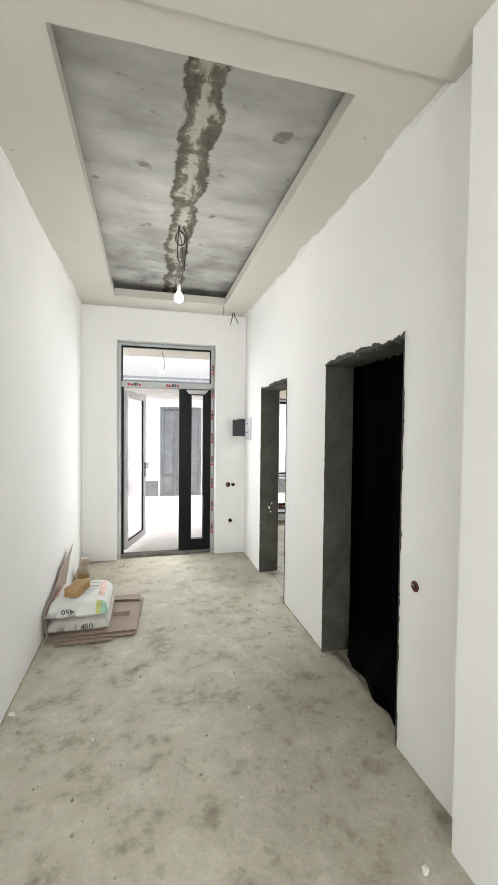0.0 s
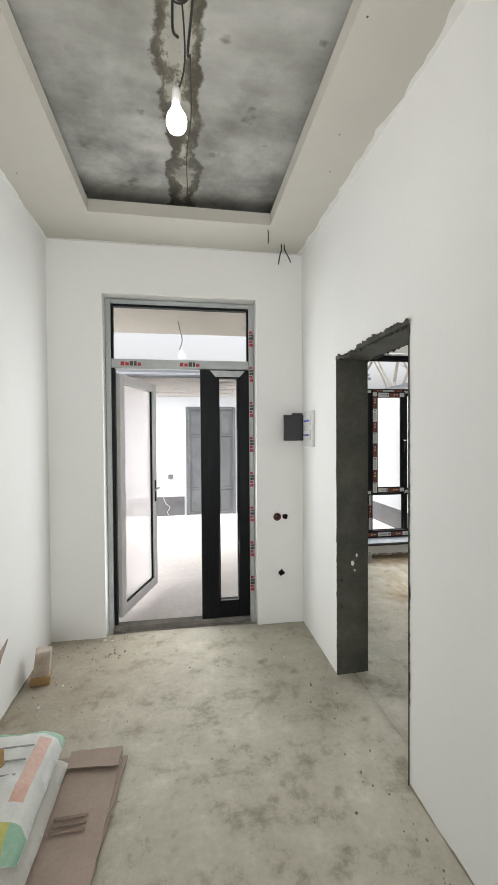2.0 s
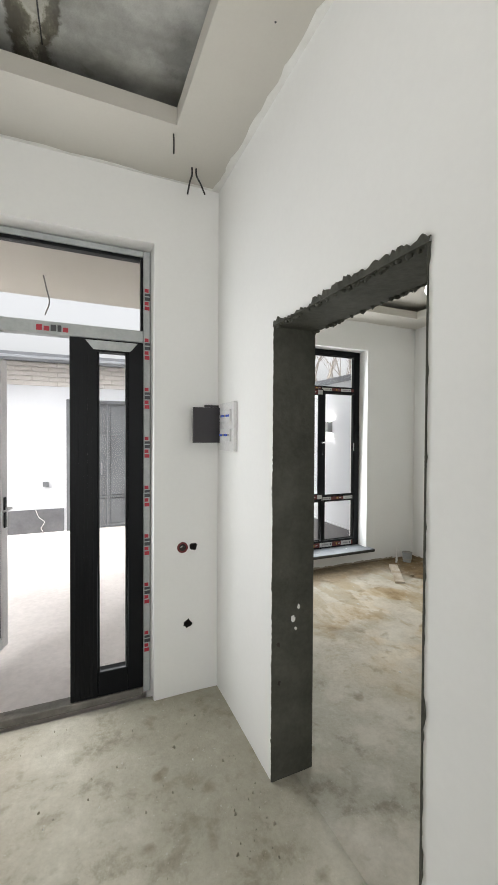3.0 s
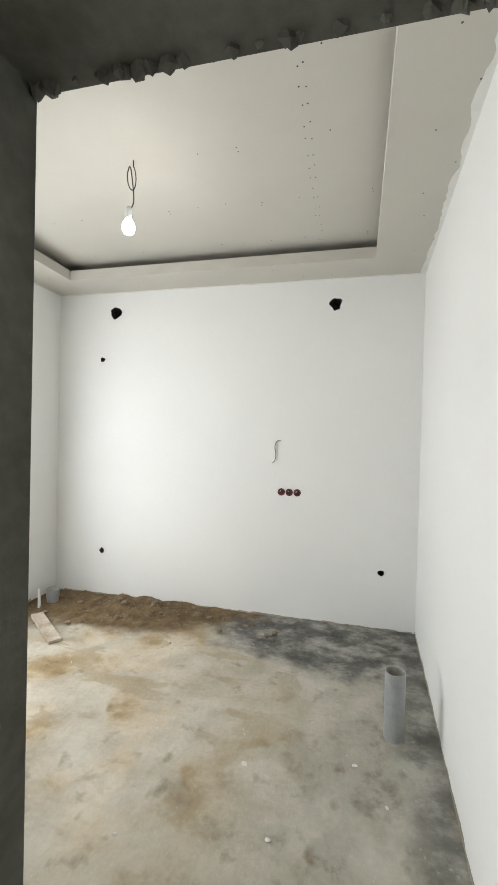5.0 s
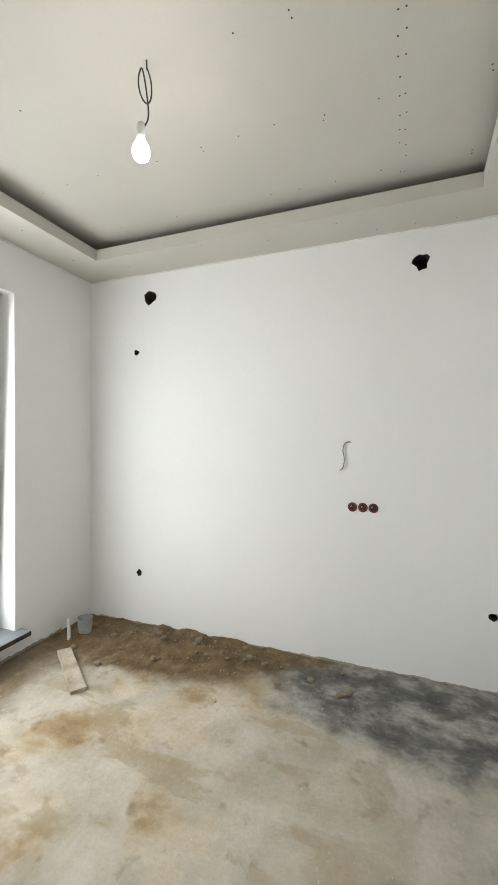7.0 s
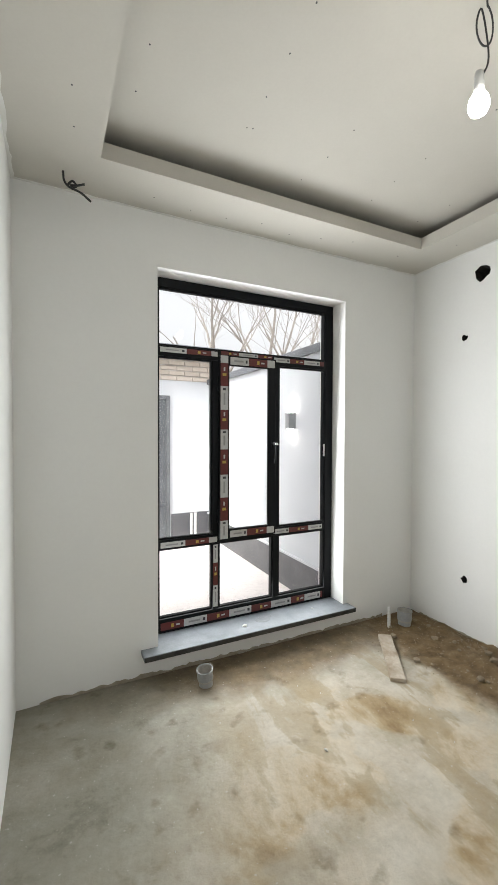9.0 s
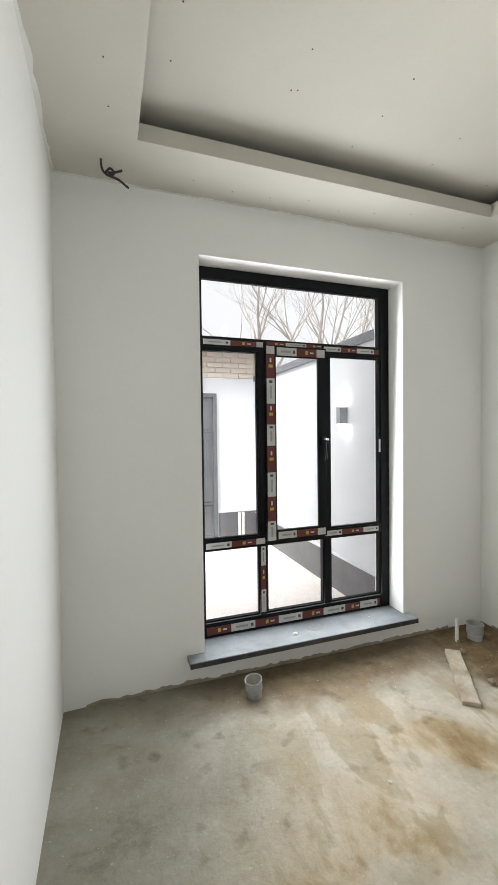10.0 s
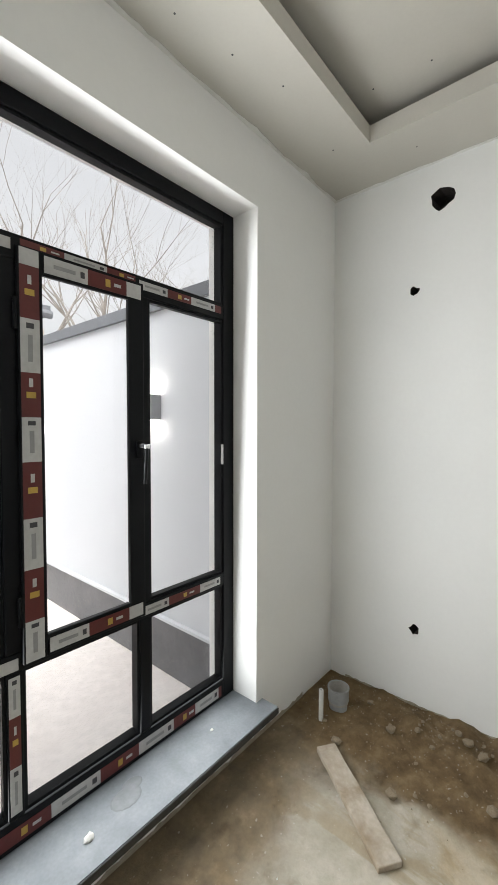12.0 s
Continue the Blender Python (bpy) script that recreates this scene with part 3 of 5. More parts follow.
def ragged_strip(name, path, inward, normal, lo, hi, material, seed, thick=0.002, step=0.03, base=0.0, rough=0.20):
    """A thin skim with one straight and one torn edge along a straight line."""
    rnd = random.Random(seed)
    a, b = Vector(path[0]), Vector(path[1])
    n = max(2, int((b - a).length / step))
    inward, normal = Vector(inward), Vector(normal)
    bm = bmesh.new()
    r1, r2 = [], []
    for i in range(n + 1):
        p = a.lerp(b, i / n)
        w = lo + (hi - lo) * (0.5 + 0.5 * noise.fractal(p * 5 + Vector((seed, 0, 0)), 0.7, 2, 5)) + rnd.uniform(-rough, rough) * (hi - lo)
        r1.append((bm.verts.new(p - inward * base), bm.verts.new(p - inward * base + normal * thick)))
        q = p + inward * max(w, 0.002)
        r2.append((bm.verts.new(q), bm.verts.new(q + normal * thick * rnd.uniform(0.6, 1.2))))
    for i in range(n):
        for quad in ((r1[i][1], r1[i + 1][1], r2[i + 1][1], r2[i][1]), (r2[i][1], r2[i + 1][1], r2[i + 1][0], r2[i][0]), (r1[i][0], r1[i + 1][0], r1[i + 1][1], r1[i][1])):
            bm.faces.new(quad)
    return tagged(mesh_ob(name, bm, material), kind="structure")


# white putty run out over the edges of the plasterboard
for i, (p, inw) in enumerate((
        (((XL, 2.0, ZH), (XL, YE, ZH)), (1, 0, 0)), (((XR, 1.86, ZH), (XR, YE, ZH)), (-1, 0, 0)), (((XL, YE, ZH), (XR, YE, ZH)), (0, -1, 0)),
        (((XI, YR, ZR), (XI, YW, ZR)), (1, 0, 0)), (((XF, YR, ZR), (XF, YW, ZR)), (-1, 0, 0)), (((XI, YW, ZR), (XF, YW, ZR)), (0, -1, 0)), (((XI, YR + SKEW * (XF - XI), ZR), (XF, YR, ZR)), (0, 1, 0)))):
    ragged_strip("trim_putty", p, inw, (0, 0, -1), 0.004, 0.055 if i in (1, 6) else 0.030, SKIM, i * 7 + 1, 0.003, 0.04, 0.0, 0.03)

# torn cement edges round the raw doorways
for (y0, y1, t), sd in ((D1, 40), (D2, 60)):
    for x, nx in ((XR, -1), (XI, 1)):
        ragged_strip("trim_cement", ((x, y0, 0), (x, y0, t)), (0, -1, 0), (nx, 0, 0), -0.010, 0.014, CEMENT, sd, 0.006, 0.018, 0.0, 0.14)
        ragged_strip("trim_cement", ((x, y1, 0), (x, y1, t)), (0, 1, 0), (nx, 0, 0), -0.010, 0.012, CEMENT, sd + 1, 0.005, 0.012, 0.0, 0.16)
        ragged_strip("trim_cement", ((x, y0 - 0.01, t), (x, y1, t)), (0, 0, 1), (nx, 0, 0), -0.004, 0.040, CEMENT, sd + 2, 0.010, 0.011, 0.0, 0.20)
        # lumps of render standing out of the corners of the reveal
        rl = random.Random(sd + 5)
        lumps = bmesh.new()
        for k in range(60):
            u = rl.uniform(0.0, y1 - y0)
            p = (x, y0 + u, t)
            r0 = rl.choice((0.005, 0.008, 0.011))
            vs = bmesh.ops.create_icosphere(lumps, subdivisions=1, radius=r0, matrix=Matrix.Translation((p[0] - nx * 0.003, p[1], max(p[2], 0.01))))["verts"]
            for v in vs:
                v.co.z += (v.co.z - p[2]) * rl.uniform(0.0, 0.9)
                v.co += Vector((rl.uniform(-1, 1), rl.uniform(-1, 1), rl.uniform(-1, 1))) * r0 * 0.35
        tagged(mesh_ob("trim_cement_lumps", lumps, CEMENT), kind="structure")


def reveal_dab(x, z, s, material, seed):
    """A flat ragged dab on the reveal of the room's doorway."""
    r = random.Random(seed)
    bm = bmesh.new()
    n = 11
    rim = [bm.verts.new((x + s * r.uniform(0.5, 1.1) * math.cos(6.283 * k / n), D1[1] + 0.001, z + 1.3 * s * r.uniform(0.5, 1.1) * math.sin(6.283 * k / n))) for k in range(n)]
    top = bm.verts.new((x, D1[1] - 0.004, z))
    for k in range(n): bm.faces.new((rim[k], rim[(k + 1) % n], top))
    tagged(mesh_ob("trim_dab", bm, material), kind="structure")


# SKIM dabs are putty; HOLE dabs stand for pits, their shade put in the colour
for k, (x, z, s_, m_) in enumerate(((2.075, 0.74, 0.020, SKIM), (2.105, 0.79, 0.012, SKIM), (2.09, 0.69, 0.010, SKIM), (2.00, 0.63, 0.014, HOLE), (2.005, 0.45, 0.013, HOLE))):
    reveal_dab(x, z, s_, m_, 300 + k)
# ---------------------------------------------------------------- entrance door
def strip_marks(parent, along, x, y, z, n, step, dark_first=False):
    """Printed maker's marks on protective film, drawn as plain blocks; along 'x' or 'z'."""
    for i in range(n):
        o = i * step
        for k, (a, w, h, m) in enumerate(((0.0, 0.030, 0.032, PRINT_RED), (0.037, 0.028, 0.026, PRINT_RED), (0.072, 0.028, 0.036, PRINT_DARK), (0.107, 0.020, 0.036, PRINT_DARK), (0.134, 0.028, 0.026, PRINT_RED))):
            if along == "x":
                bm = boxes((x + o + a, x + o + a + w, y - 0.0015, y, z, z + h))
            else:
                bm = boxes((x + 0.004, x + 0.004 + h * 0.9, y - 0.0015, y, z + o + a * 0.8, z + o + a * 0.8 + w * 0.75))
            part("film_mark", bm, m, parent)


def entrance():
    y0, y1 = 5.665, 5.735
    th = empty("door_1", pose(0.97, y0, 0))
    tagged(th, "glazed black aluminium entrance door frame still in grey protective film", "door", kind="structure")
    inv = pose(-0.97, -y0, 0)

    def p(name, b, m, label="", bev=0.004, parent=None):
        bm = boxes(b)
        if bev: bevelled(bm, bev, 1)
        bmesh.ops.transform(bm, matrix=inv, verts=bm.verts)
        return part(name, bm, m, parent or th, label)
    p("frame_jamb", (0.357, 0.400, y0, y1, 0.0, 2.705), TAPE_GREY, "black profile under grey film")
    p("frame_jamb", (1.530, 1.572, y0, y1, 0.0, 2.705), TAPE_GREY, "black profile under grey film")
    p("frame_head", (0.401, 1.529, y0, y1, 2.668, 2.705), TAPE_GREY)
    p("glazing_bead", (0.418, 1.515, y0 + 0.004, y1 - 0.01, 2.648, 2.667), ALU_BLACK)
    p("transom", (0.401, 1.529, y0, y1, 2.150, 2.222), TAPE_GREY, "transom bar covered with printed grey film")
    p("threshold", (0.401, 1.529, y0 - 0.012, y1, -0.01, 0.035), THRESH, "dusty door threshold")
    p("hinge_stile", (0.401, 0.428, y0 + 0.003, y1 - 0.004, 0.037, 2.148), ALU_BLACK)
    p("glazing_bead", (0.401, 0.417, y0 + 0.004, y1 - 0.01, 2.224, 2.667), ALU_BLACK)
    p("glazing_bead", (1.516, 1.529, y0 + 0.004, y1 - 0.01, 2.224, 2.667), ALU_BLACK)
    g = p("pane", (0.418, 1.515, 5.698, 5.704, 2.224, 2.647), GLASS, bev=0)
    g.visible_shadow = False
    # fixed narrow leaf
    x0, x1, z0, z1 = 1.118, 1.528, 0.040, 2.146
    gx0, gx1, gz0, gz1 = 1.268, 1.438, 0.185, 2.074
    yf = y0 - 0.012
    leaf = p("fixed_leaf", (x0, gx0, yf, y1 - 0.01, z0, z1), ALU_BLACK, "narrow black leaf with a slim glass light")
    p("stile", (gx1, x1, yf, y1 - 0.01, z0, z1), ALU_BLACK)
    p("rail", (gx0 + 0.0005, gx1 - 0.0005, yf, y1 - 0.01, gz1, z1), ALU_BLACK)
    p("rail", (gx0 + 0.0005, gx1 - 0.0005, yf, y1 - 0.01, z0, gz0), ALU_BLACK)
    for a, b in ((gx0, gx0 + 0.01), (gx1 - 0.01, gx1)):
        p("glazing_bead", (a, b, yf + 0.012, y1 - 0.02, gz0, gz1), ALU_BLACK, bev=0)
    for k in range(5):
        p("groove_rib", (x0 + 0.022 + k * 0.024, x0 + 0.030 + k * 0.024, yf - 0.003, yf, z0 + 0.02, z1 - 0.09), ALU_BLACK, bev=0.001)
    g = p("pane", (gx0 + 0.01, gx1 - 0.01, 5.695, 5.701, gz0, gz1), GLASS, bev=0)
    g.visible_shadow = False
    bm = bmesh.new()
    vs = [bm.verts.new((x - 0.97, yf - 0.002 - y0, z)) for x, z in ((1.20, 2.138), (1.495, 2.138), (1.45, 2.085), (1.245, 2.085))]
    f = bm.faces.new(vs)
    r = bmesh.ops.extrude_face_region(bm, geom=[f])
    bmesh.ops.translate(bm, verts=[v for v in r["geom"] if isinstance(v, bmesh.types.BMVert)], vec=(0, 0.002, 0))
    part("film_piece", bm, TAPE_GREY, th, "grey film left on the top rail")
    for along, x, y, z, n, st in (("x", 0.475 - 0.97, -0.0002, 2.168, 2, 0.475), ("z", 1.533 - 0.97, -0.0002, 0.25, 8, 0.30)):
        strip_marks(th, along, x, y, z, n, st)
    return th


entrance()


def open_leaf():
    """The leaf that stands open into the yard, hinged at its near end."""
    a = math.degrees(math.atan2(0.765, 0.245))
    th = empty("open_door_leaf", pose(0.452, 5.765, 0, 0, 0, a))
    tagged(th, "glazed entrance door leaf standing open, covered with pale protective film", "door")
    w, h, s, d = 0.80, 2.12, 0.085, 0.06
    for name, b in (("stile", (0, s, 0, d, 0.055, h)), ("stile", (w - s, w, 0, d, 0.055, h)), ("rail", (s, w - s, 0, d, h - s, h)), ("rail", (s, w - s, 0, d, 0.055, 0.055 + s))):
        part(name, bevelled(boxes(b), 0.004, 1), LEAF_GREY, th)
    for b in ((s, s + 0.012, 0.012, d - 0.012, 0.14, h - s), (w - s - 0.012, w - s, 0.012, d - 0.012, 0.14, h - s), (s, w - s, 0.012, d - 0.012, 0.14, 0.152)):
        part("gasket", boxes(b), ALU_BLACK, th)
    g = part("pane", boxes((s + 0.012, w - s - 0.012, 0.028, 0.033, 0.152, h - s)), HAZY_GLASS, th, "pane under dusty clear film")
    g.visible_shadow = False
    for side, y in ((-1, 0.0), (1, d)):
        pl = part("lock_plate", bevelled(boxes((w - 0.062, w - 0.030, min(y, y + side * 0.008), max(y, y + side * 0.008), 0.92, 1.14)), 0.002, 1), ALU_BLACK, th)
        bm = tube(smooth_line([(w - 0.046, y + side * 0.006, 1.06), (w - 0.046, y + side * 0.045, 1.06), (w - 0.075, y + side * 0.052, 1.06), (w - 0.17, y + side * 0.050, 1.055)], 4), 0.008)
        part("handle", bm, STEEL, th, "steel lever handle", True)


open_leaf()

# chips of putty on the threshold
rnd = random.Random(5)
def chip(name, x, y, z, s, seed, material, label, cat, group=""):
    r = random.Random(seed)
    bm = bmesh.new()
    bmesh.ops.create_icosphere(bm, subdivisions=1, radius=1)
    for v in bm.verts:
        v.co *= r.uniform(0.7, 1.15)
        v.co = Vector((v.co.x * s * r.uniform(0.9, 1.1), v.co.y * s * 0.7, v.co.z * s * 0.45))
    ob = mesh_ob(name, bm, material)
    ob.matrix_world = pose(x, y, z + s * 0.2, 0, 0, r.uniform(0, 360))
    return tagged(ob, label, cat, group)


for i, (x, y, s) in enumerate(((0.36, 5.50, 0.018), (0.41, 5.49, 0.014), (1.72, 1.60, 0.022), (1.80, 1.50, 0.024), (0.12, 4.75, 0.016), (0.30, 4.42, 0.014), (-0.02, 2.85, 0.025), (0.20, 4.95, 0.012), (0.45, 2.55, 0.012), (1.0, 1.55, 0.012), (0.30, 1.75, 0.010), (1.30, 2.6, 0.010))):
    chip("putty_chip", x, y, 0.0, s, 100 + i, WHITECHIP, "small white putty chip lying on the screed", "debris", "putty chips in the hall")
for i, (x, y, s) in enumerate(((3.62, 4.78, 0.020), (3.28, 4.60, 0.016), (3.75, 4.25, 0.014), (3.15, 5.2, 0.012), (3.02, 4.45, 0.010), (4.30, 4.05, 0.012), (3.55, 4.12, 0.012), (3.60, 6.20, 0.012))):
    chip("putty_chip", x, y, 0.003, s, 130 + i, WHITECHIP, "small white putty chip on the rough floor", "debris", "putty chips in the room")


# ---------------------------------------------------------------- black film in the raw doorway
FILM_BACK = 0.035


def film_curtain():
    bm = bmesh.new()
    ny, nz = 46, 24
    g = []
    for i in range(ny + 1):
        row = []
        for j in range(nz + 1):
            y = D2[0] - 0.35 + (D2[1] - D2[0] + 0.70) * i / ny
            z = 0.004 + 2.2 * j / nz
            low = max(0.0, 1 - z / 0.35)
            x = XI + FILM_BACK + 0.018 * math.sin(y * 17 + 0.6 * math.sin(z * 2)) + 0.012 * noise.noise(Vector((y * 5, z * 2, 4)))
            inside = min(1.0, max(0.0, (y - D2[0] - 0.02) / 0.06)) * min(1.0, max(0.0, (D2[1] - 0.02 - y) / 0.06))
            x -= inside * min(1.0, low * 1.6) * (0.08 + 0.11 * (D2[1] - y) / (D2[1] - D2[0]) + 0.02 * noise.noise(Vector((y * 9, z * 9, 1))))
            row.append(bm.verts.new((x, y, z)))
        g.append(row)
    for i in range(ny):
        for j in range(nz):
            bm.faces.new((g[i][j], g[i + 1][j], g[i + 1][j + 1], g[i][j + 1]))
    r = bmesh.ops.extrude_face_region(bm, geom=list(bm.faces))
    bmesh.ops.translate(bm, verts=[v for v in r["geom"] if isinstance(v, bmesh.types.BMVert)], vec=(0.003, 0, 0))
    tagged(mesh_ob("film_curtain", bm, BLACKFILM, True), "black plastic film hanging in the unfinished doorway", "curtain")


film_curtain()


# ---------------------------------------------------------------- sockets, panel, cables
def socket_box(name, place, into, label, material=SOCKET, r=0.033):
    """A round flush box in a wall, with stripped wire ends."""
    d = Vector(into)
    rot = d.to_track_quat("Z", "Y").to_matrix().to_4x4()
    th = empty(name, Matrix.Translation(place) @ rot)
    tagged(th, label, "socket box")
    part("rim", lathe([(r * 0.64, -0.003), (r, -0.004), (r, 0.002), (r * 0.84, 0.002)], 24, False), material, th, smooth=True)
    # almost flat disc; the shade of the box's depth is put into its dark colour
    part("cup", lathe([(r * 0.66, -0.0032), (r * 0.60, -0.0022), (0.0005, -0.0012)], 24, False), HOLE, th, smooth=True)
    for k in (-1, 1):
        part("wire_end", tube(smooth_line([(k * r * 0.3, 0, 0.0), (k * r * 0.35, 0.004, -0.008), (k * r * 0.1, 0.012, -0.012)], 3), 0.0022, 5), SOCKET_WHITE if k > 0 else CABLE, th)
    return th


for k in range(3):
    tagged(socket_box("socket_box", (XF, 4.881 - k * 0.071, 1.127), (1, 0, 0), "one of three dark red flush boxes in a row, wires showing"), group="row of boxes on the room wall")
socket_box("socket_box", (1.746, YE, 0.905), (0, 1, 0), "dark red flush box beside the entrance")
socket_box("socket_box", (XR, 2.026, 0.88), (1, 0, 0), "dark red flush box by the raw doorway", r=0.027)


def cable(name, pts, r, material, label, n=6):
    return tagged(mesh_ob(name, tube(smooth_line(pts, n), r, 7), material, True), label, "cable")


cable("wall_wire", [(XF + 0.004, 4.891, 1.586), (XF - 0.010, 4.931, 1.580), (XF - 0.012, 4.948, 1.528), (XF - 0.010, 4.938, 1.468), (XF - 0.012, 4.946, 1.408), (XF - 0.008, 4.971, 1.383)], 0.004, CABLE_GREY, "thin grey wire curling out of the white wall")
for k, (a, b) in enumerate(((-0.01, 0.05), (0.015, -0.02))):
    cable("ceiling_cable", [(1.765 + a, 5.39, ZH + 0.01), (1.765 + a, 5.385, ZH - 0.04), (1.765 + a * 2.5, 5.375, ZH - 0.09), (1.765 + a * 4, 5.37, ZH - 0.15 - b * 0.3)], 0.005, CABLE, "short black cable end hanging from the plasterboard")
cable("ceiling_cable", [(1.612, 5.185, ZH + 0.10), (1.602, 5.180, ZH + 0.02), (1.604, 5.178, ZH - 0.03), (1.603, 5.176, ZH - 0.10)], 0.004, CABLE, "thin black cable hanging over the ceiling lip")
cable("ceiling_cable", [(2.440, 7.015, ZR + 0.01), (2.445, 7.010, ZR - 0.05), (2.470, 7.000, ZR - 0.085), (2.505, 6.995, ZR - 0.075), (2.485, 6.990, ZR - 0.055), (2.465, 6.995, ZR - 0.085), (2.525, 6.975, ZR - 0.115), (2.575, 6.965, ZR - 0.155)], 0.006, CABLE, "knotted black cable end under the plasterboard")
cable("ceiling_cable", [(2.475, 6.995, ZR - 0.075), (2.505, 6.975, ZR - 0.082), (2.545, 6.965, ZR - 0.070)], 0.006, CABLE, "stub of the knotted black cable")


def breaker_panel():
    th = empty("breaker_panel", pose(XR, 5.22, 1.50))
    tagged(th, "white flush breaker box with its smoked door swung open", "fuse box")
    part("base", bevelled(boxes((-0.022, 0.0, 0.0, 0.23, 0.0, 0.28)), 0.004, 2), SOCKET_WHITE, th)
    part("door", bevelled(boxes((-0.19, -0.024, 0.222, 0.232, 0.045, 0.255)), 0.003, 2), PANEL_SMOKE, th, "dark smoked plastic door")
    part("door_edge", bevelled(boxes((-0.12, -0.03, 0.223, 0.231, 0.2555, 0.270)), 0.002, 1), PANEL_SMOKE, th)
    for k in range(2):
        for i in range(6):
            b = part("breaker", bevelled(boxes((-0.034, -0.022, 0.035 + i * 0.027, 0.060 + i * 0.027, 0.055 + k * 0.11, 0.125 + k * 0.11)), 0.002, 1), SOCKET_WHITE, th)
            part("switch", boxes((-0.040, -0.034, 0.042 + i * 0.027, 0.053 + i * 0.027, 0.085 + k * 0.11, 0.097 + k * 0.11)), BLUE if (i + k) % 3 else PRINT_GREY, b)


breaker_panel()


def pendant(name, top, bulb_z, loops, label, dx=0.0, lr=0.055):
    th = empty(name, pose(*top))
    tagged(th, label, "lamp")
    x, y, z = 0, 0, 0
    L = bulb_z - top[2]
    pts = [(0, 0, 0.03), (0.004, 0, -0.03)]
    for k in range(loops):
        for a in range(0, 360, 40):
            t = radians(a)
            pts.append((0.012 + lr * math.sin(t) * (1 - 0.2 * k), 0.02 * math.sin(t * 0.5 + k), -0.035 - lr * 1.3 * (1 - math.cos(t))))
    pts += [(0.02, 0.01, -0.05 - lr * 1.8), (dx * 0.5 + 0.03, 0, (L + 0.09) * 0.75), (dx, 0, L + 0.085)]
    part("cord", tube(smooth_line(pts, 4), 0.0034, 6), CABLE, th, "looped dark flex", True)
    bm = lathe([(0.012, 0.115), (0.016, 0.10), (0.017, 0.06), (0.019, 0.045)], 16)
    bmesh.ops.translate(bm, verts=bm.verts, vec=(dx, 0, L))
    part("lamp_holder", bm, SOCKET_WHITE, th, smooth=True)
    bm = lathe([(0.017, 0.046), (0.022, 0.036), (0.031, 0.022), (0.035, 0.004), (0.034, -0.012), (0.027, -0.027), (0.014, -0.036), (0.0002, -0.039)], 20)
    bmesh.ops.translate(bm, verts=bm.verts, vec=(dx, 0, L))
    b = part("bulb", bm, BULB, th, "lit white bulb", True)
    b.visible_shadow = False
    return th


pendant("bare_bulb", (0.963, 3.69, 3.25), 2.68, 2, "lit bare bulb hanging on looped wire from the raw concrete slab", lr=0.042)
pendant("bare_bulb", (3.781, 5.545, 3.155), 2.76, 1, "lit bare bulb on a knotted flex under the plasterboard", dx=-0.035, lr=0.045)
for k, (a, b) in enumerate(((0.02, 0.30), (-0.015, 0.24))):
    cable("slab_wire_and_crack", [(0.975 + a, 3.70, 3.252), (0.985 + a * 2, 3.69, 3.16), (0.975 + a * 1.5, 3.70, 3.25 - b), (0.985 + a, 3.68, 3.2 - b)], 0.005, CABLE, "black wire end hanging from the concrete joint")
# no cable here: a thin dark rod drawn in place of a crack line
cable("slab_wire_and_crack", [(1.02, 4.05, 3.250), (1.03, 4.4, 3.246), (1.01, 4.7, 3.248), (1.02, 5.1, 3.25)], 0.003, CABLE, "thin black line standing for the crack along the slab joint")


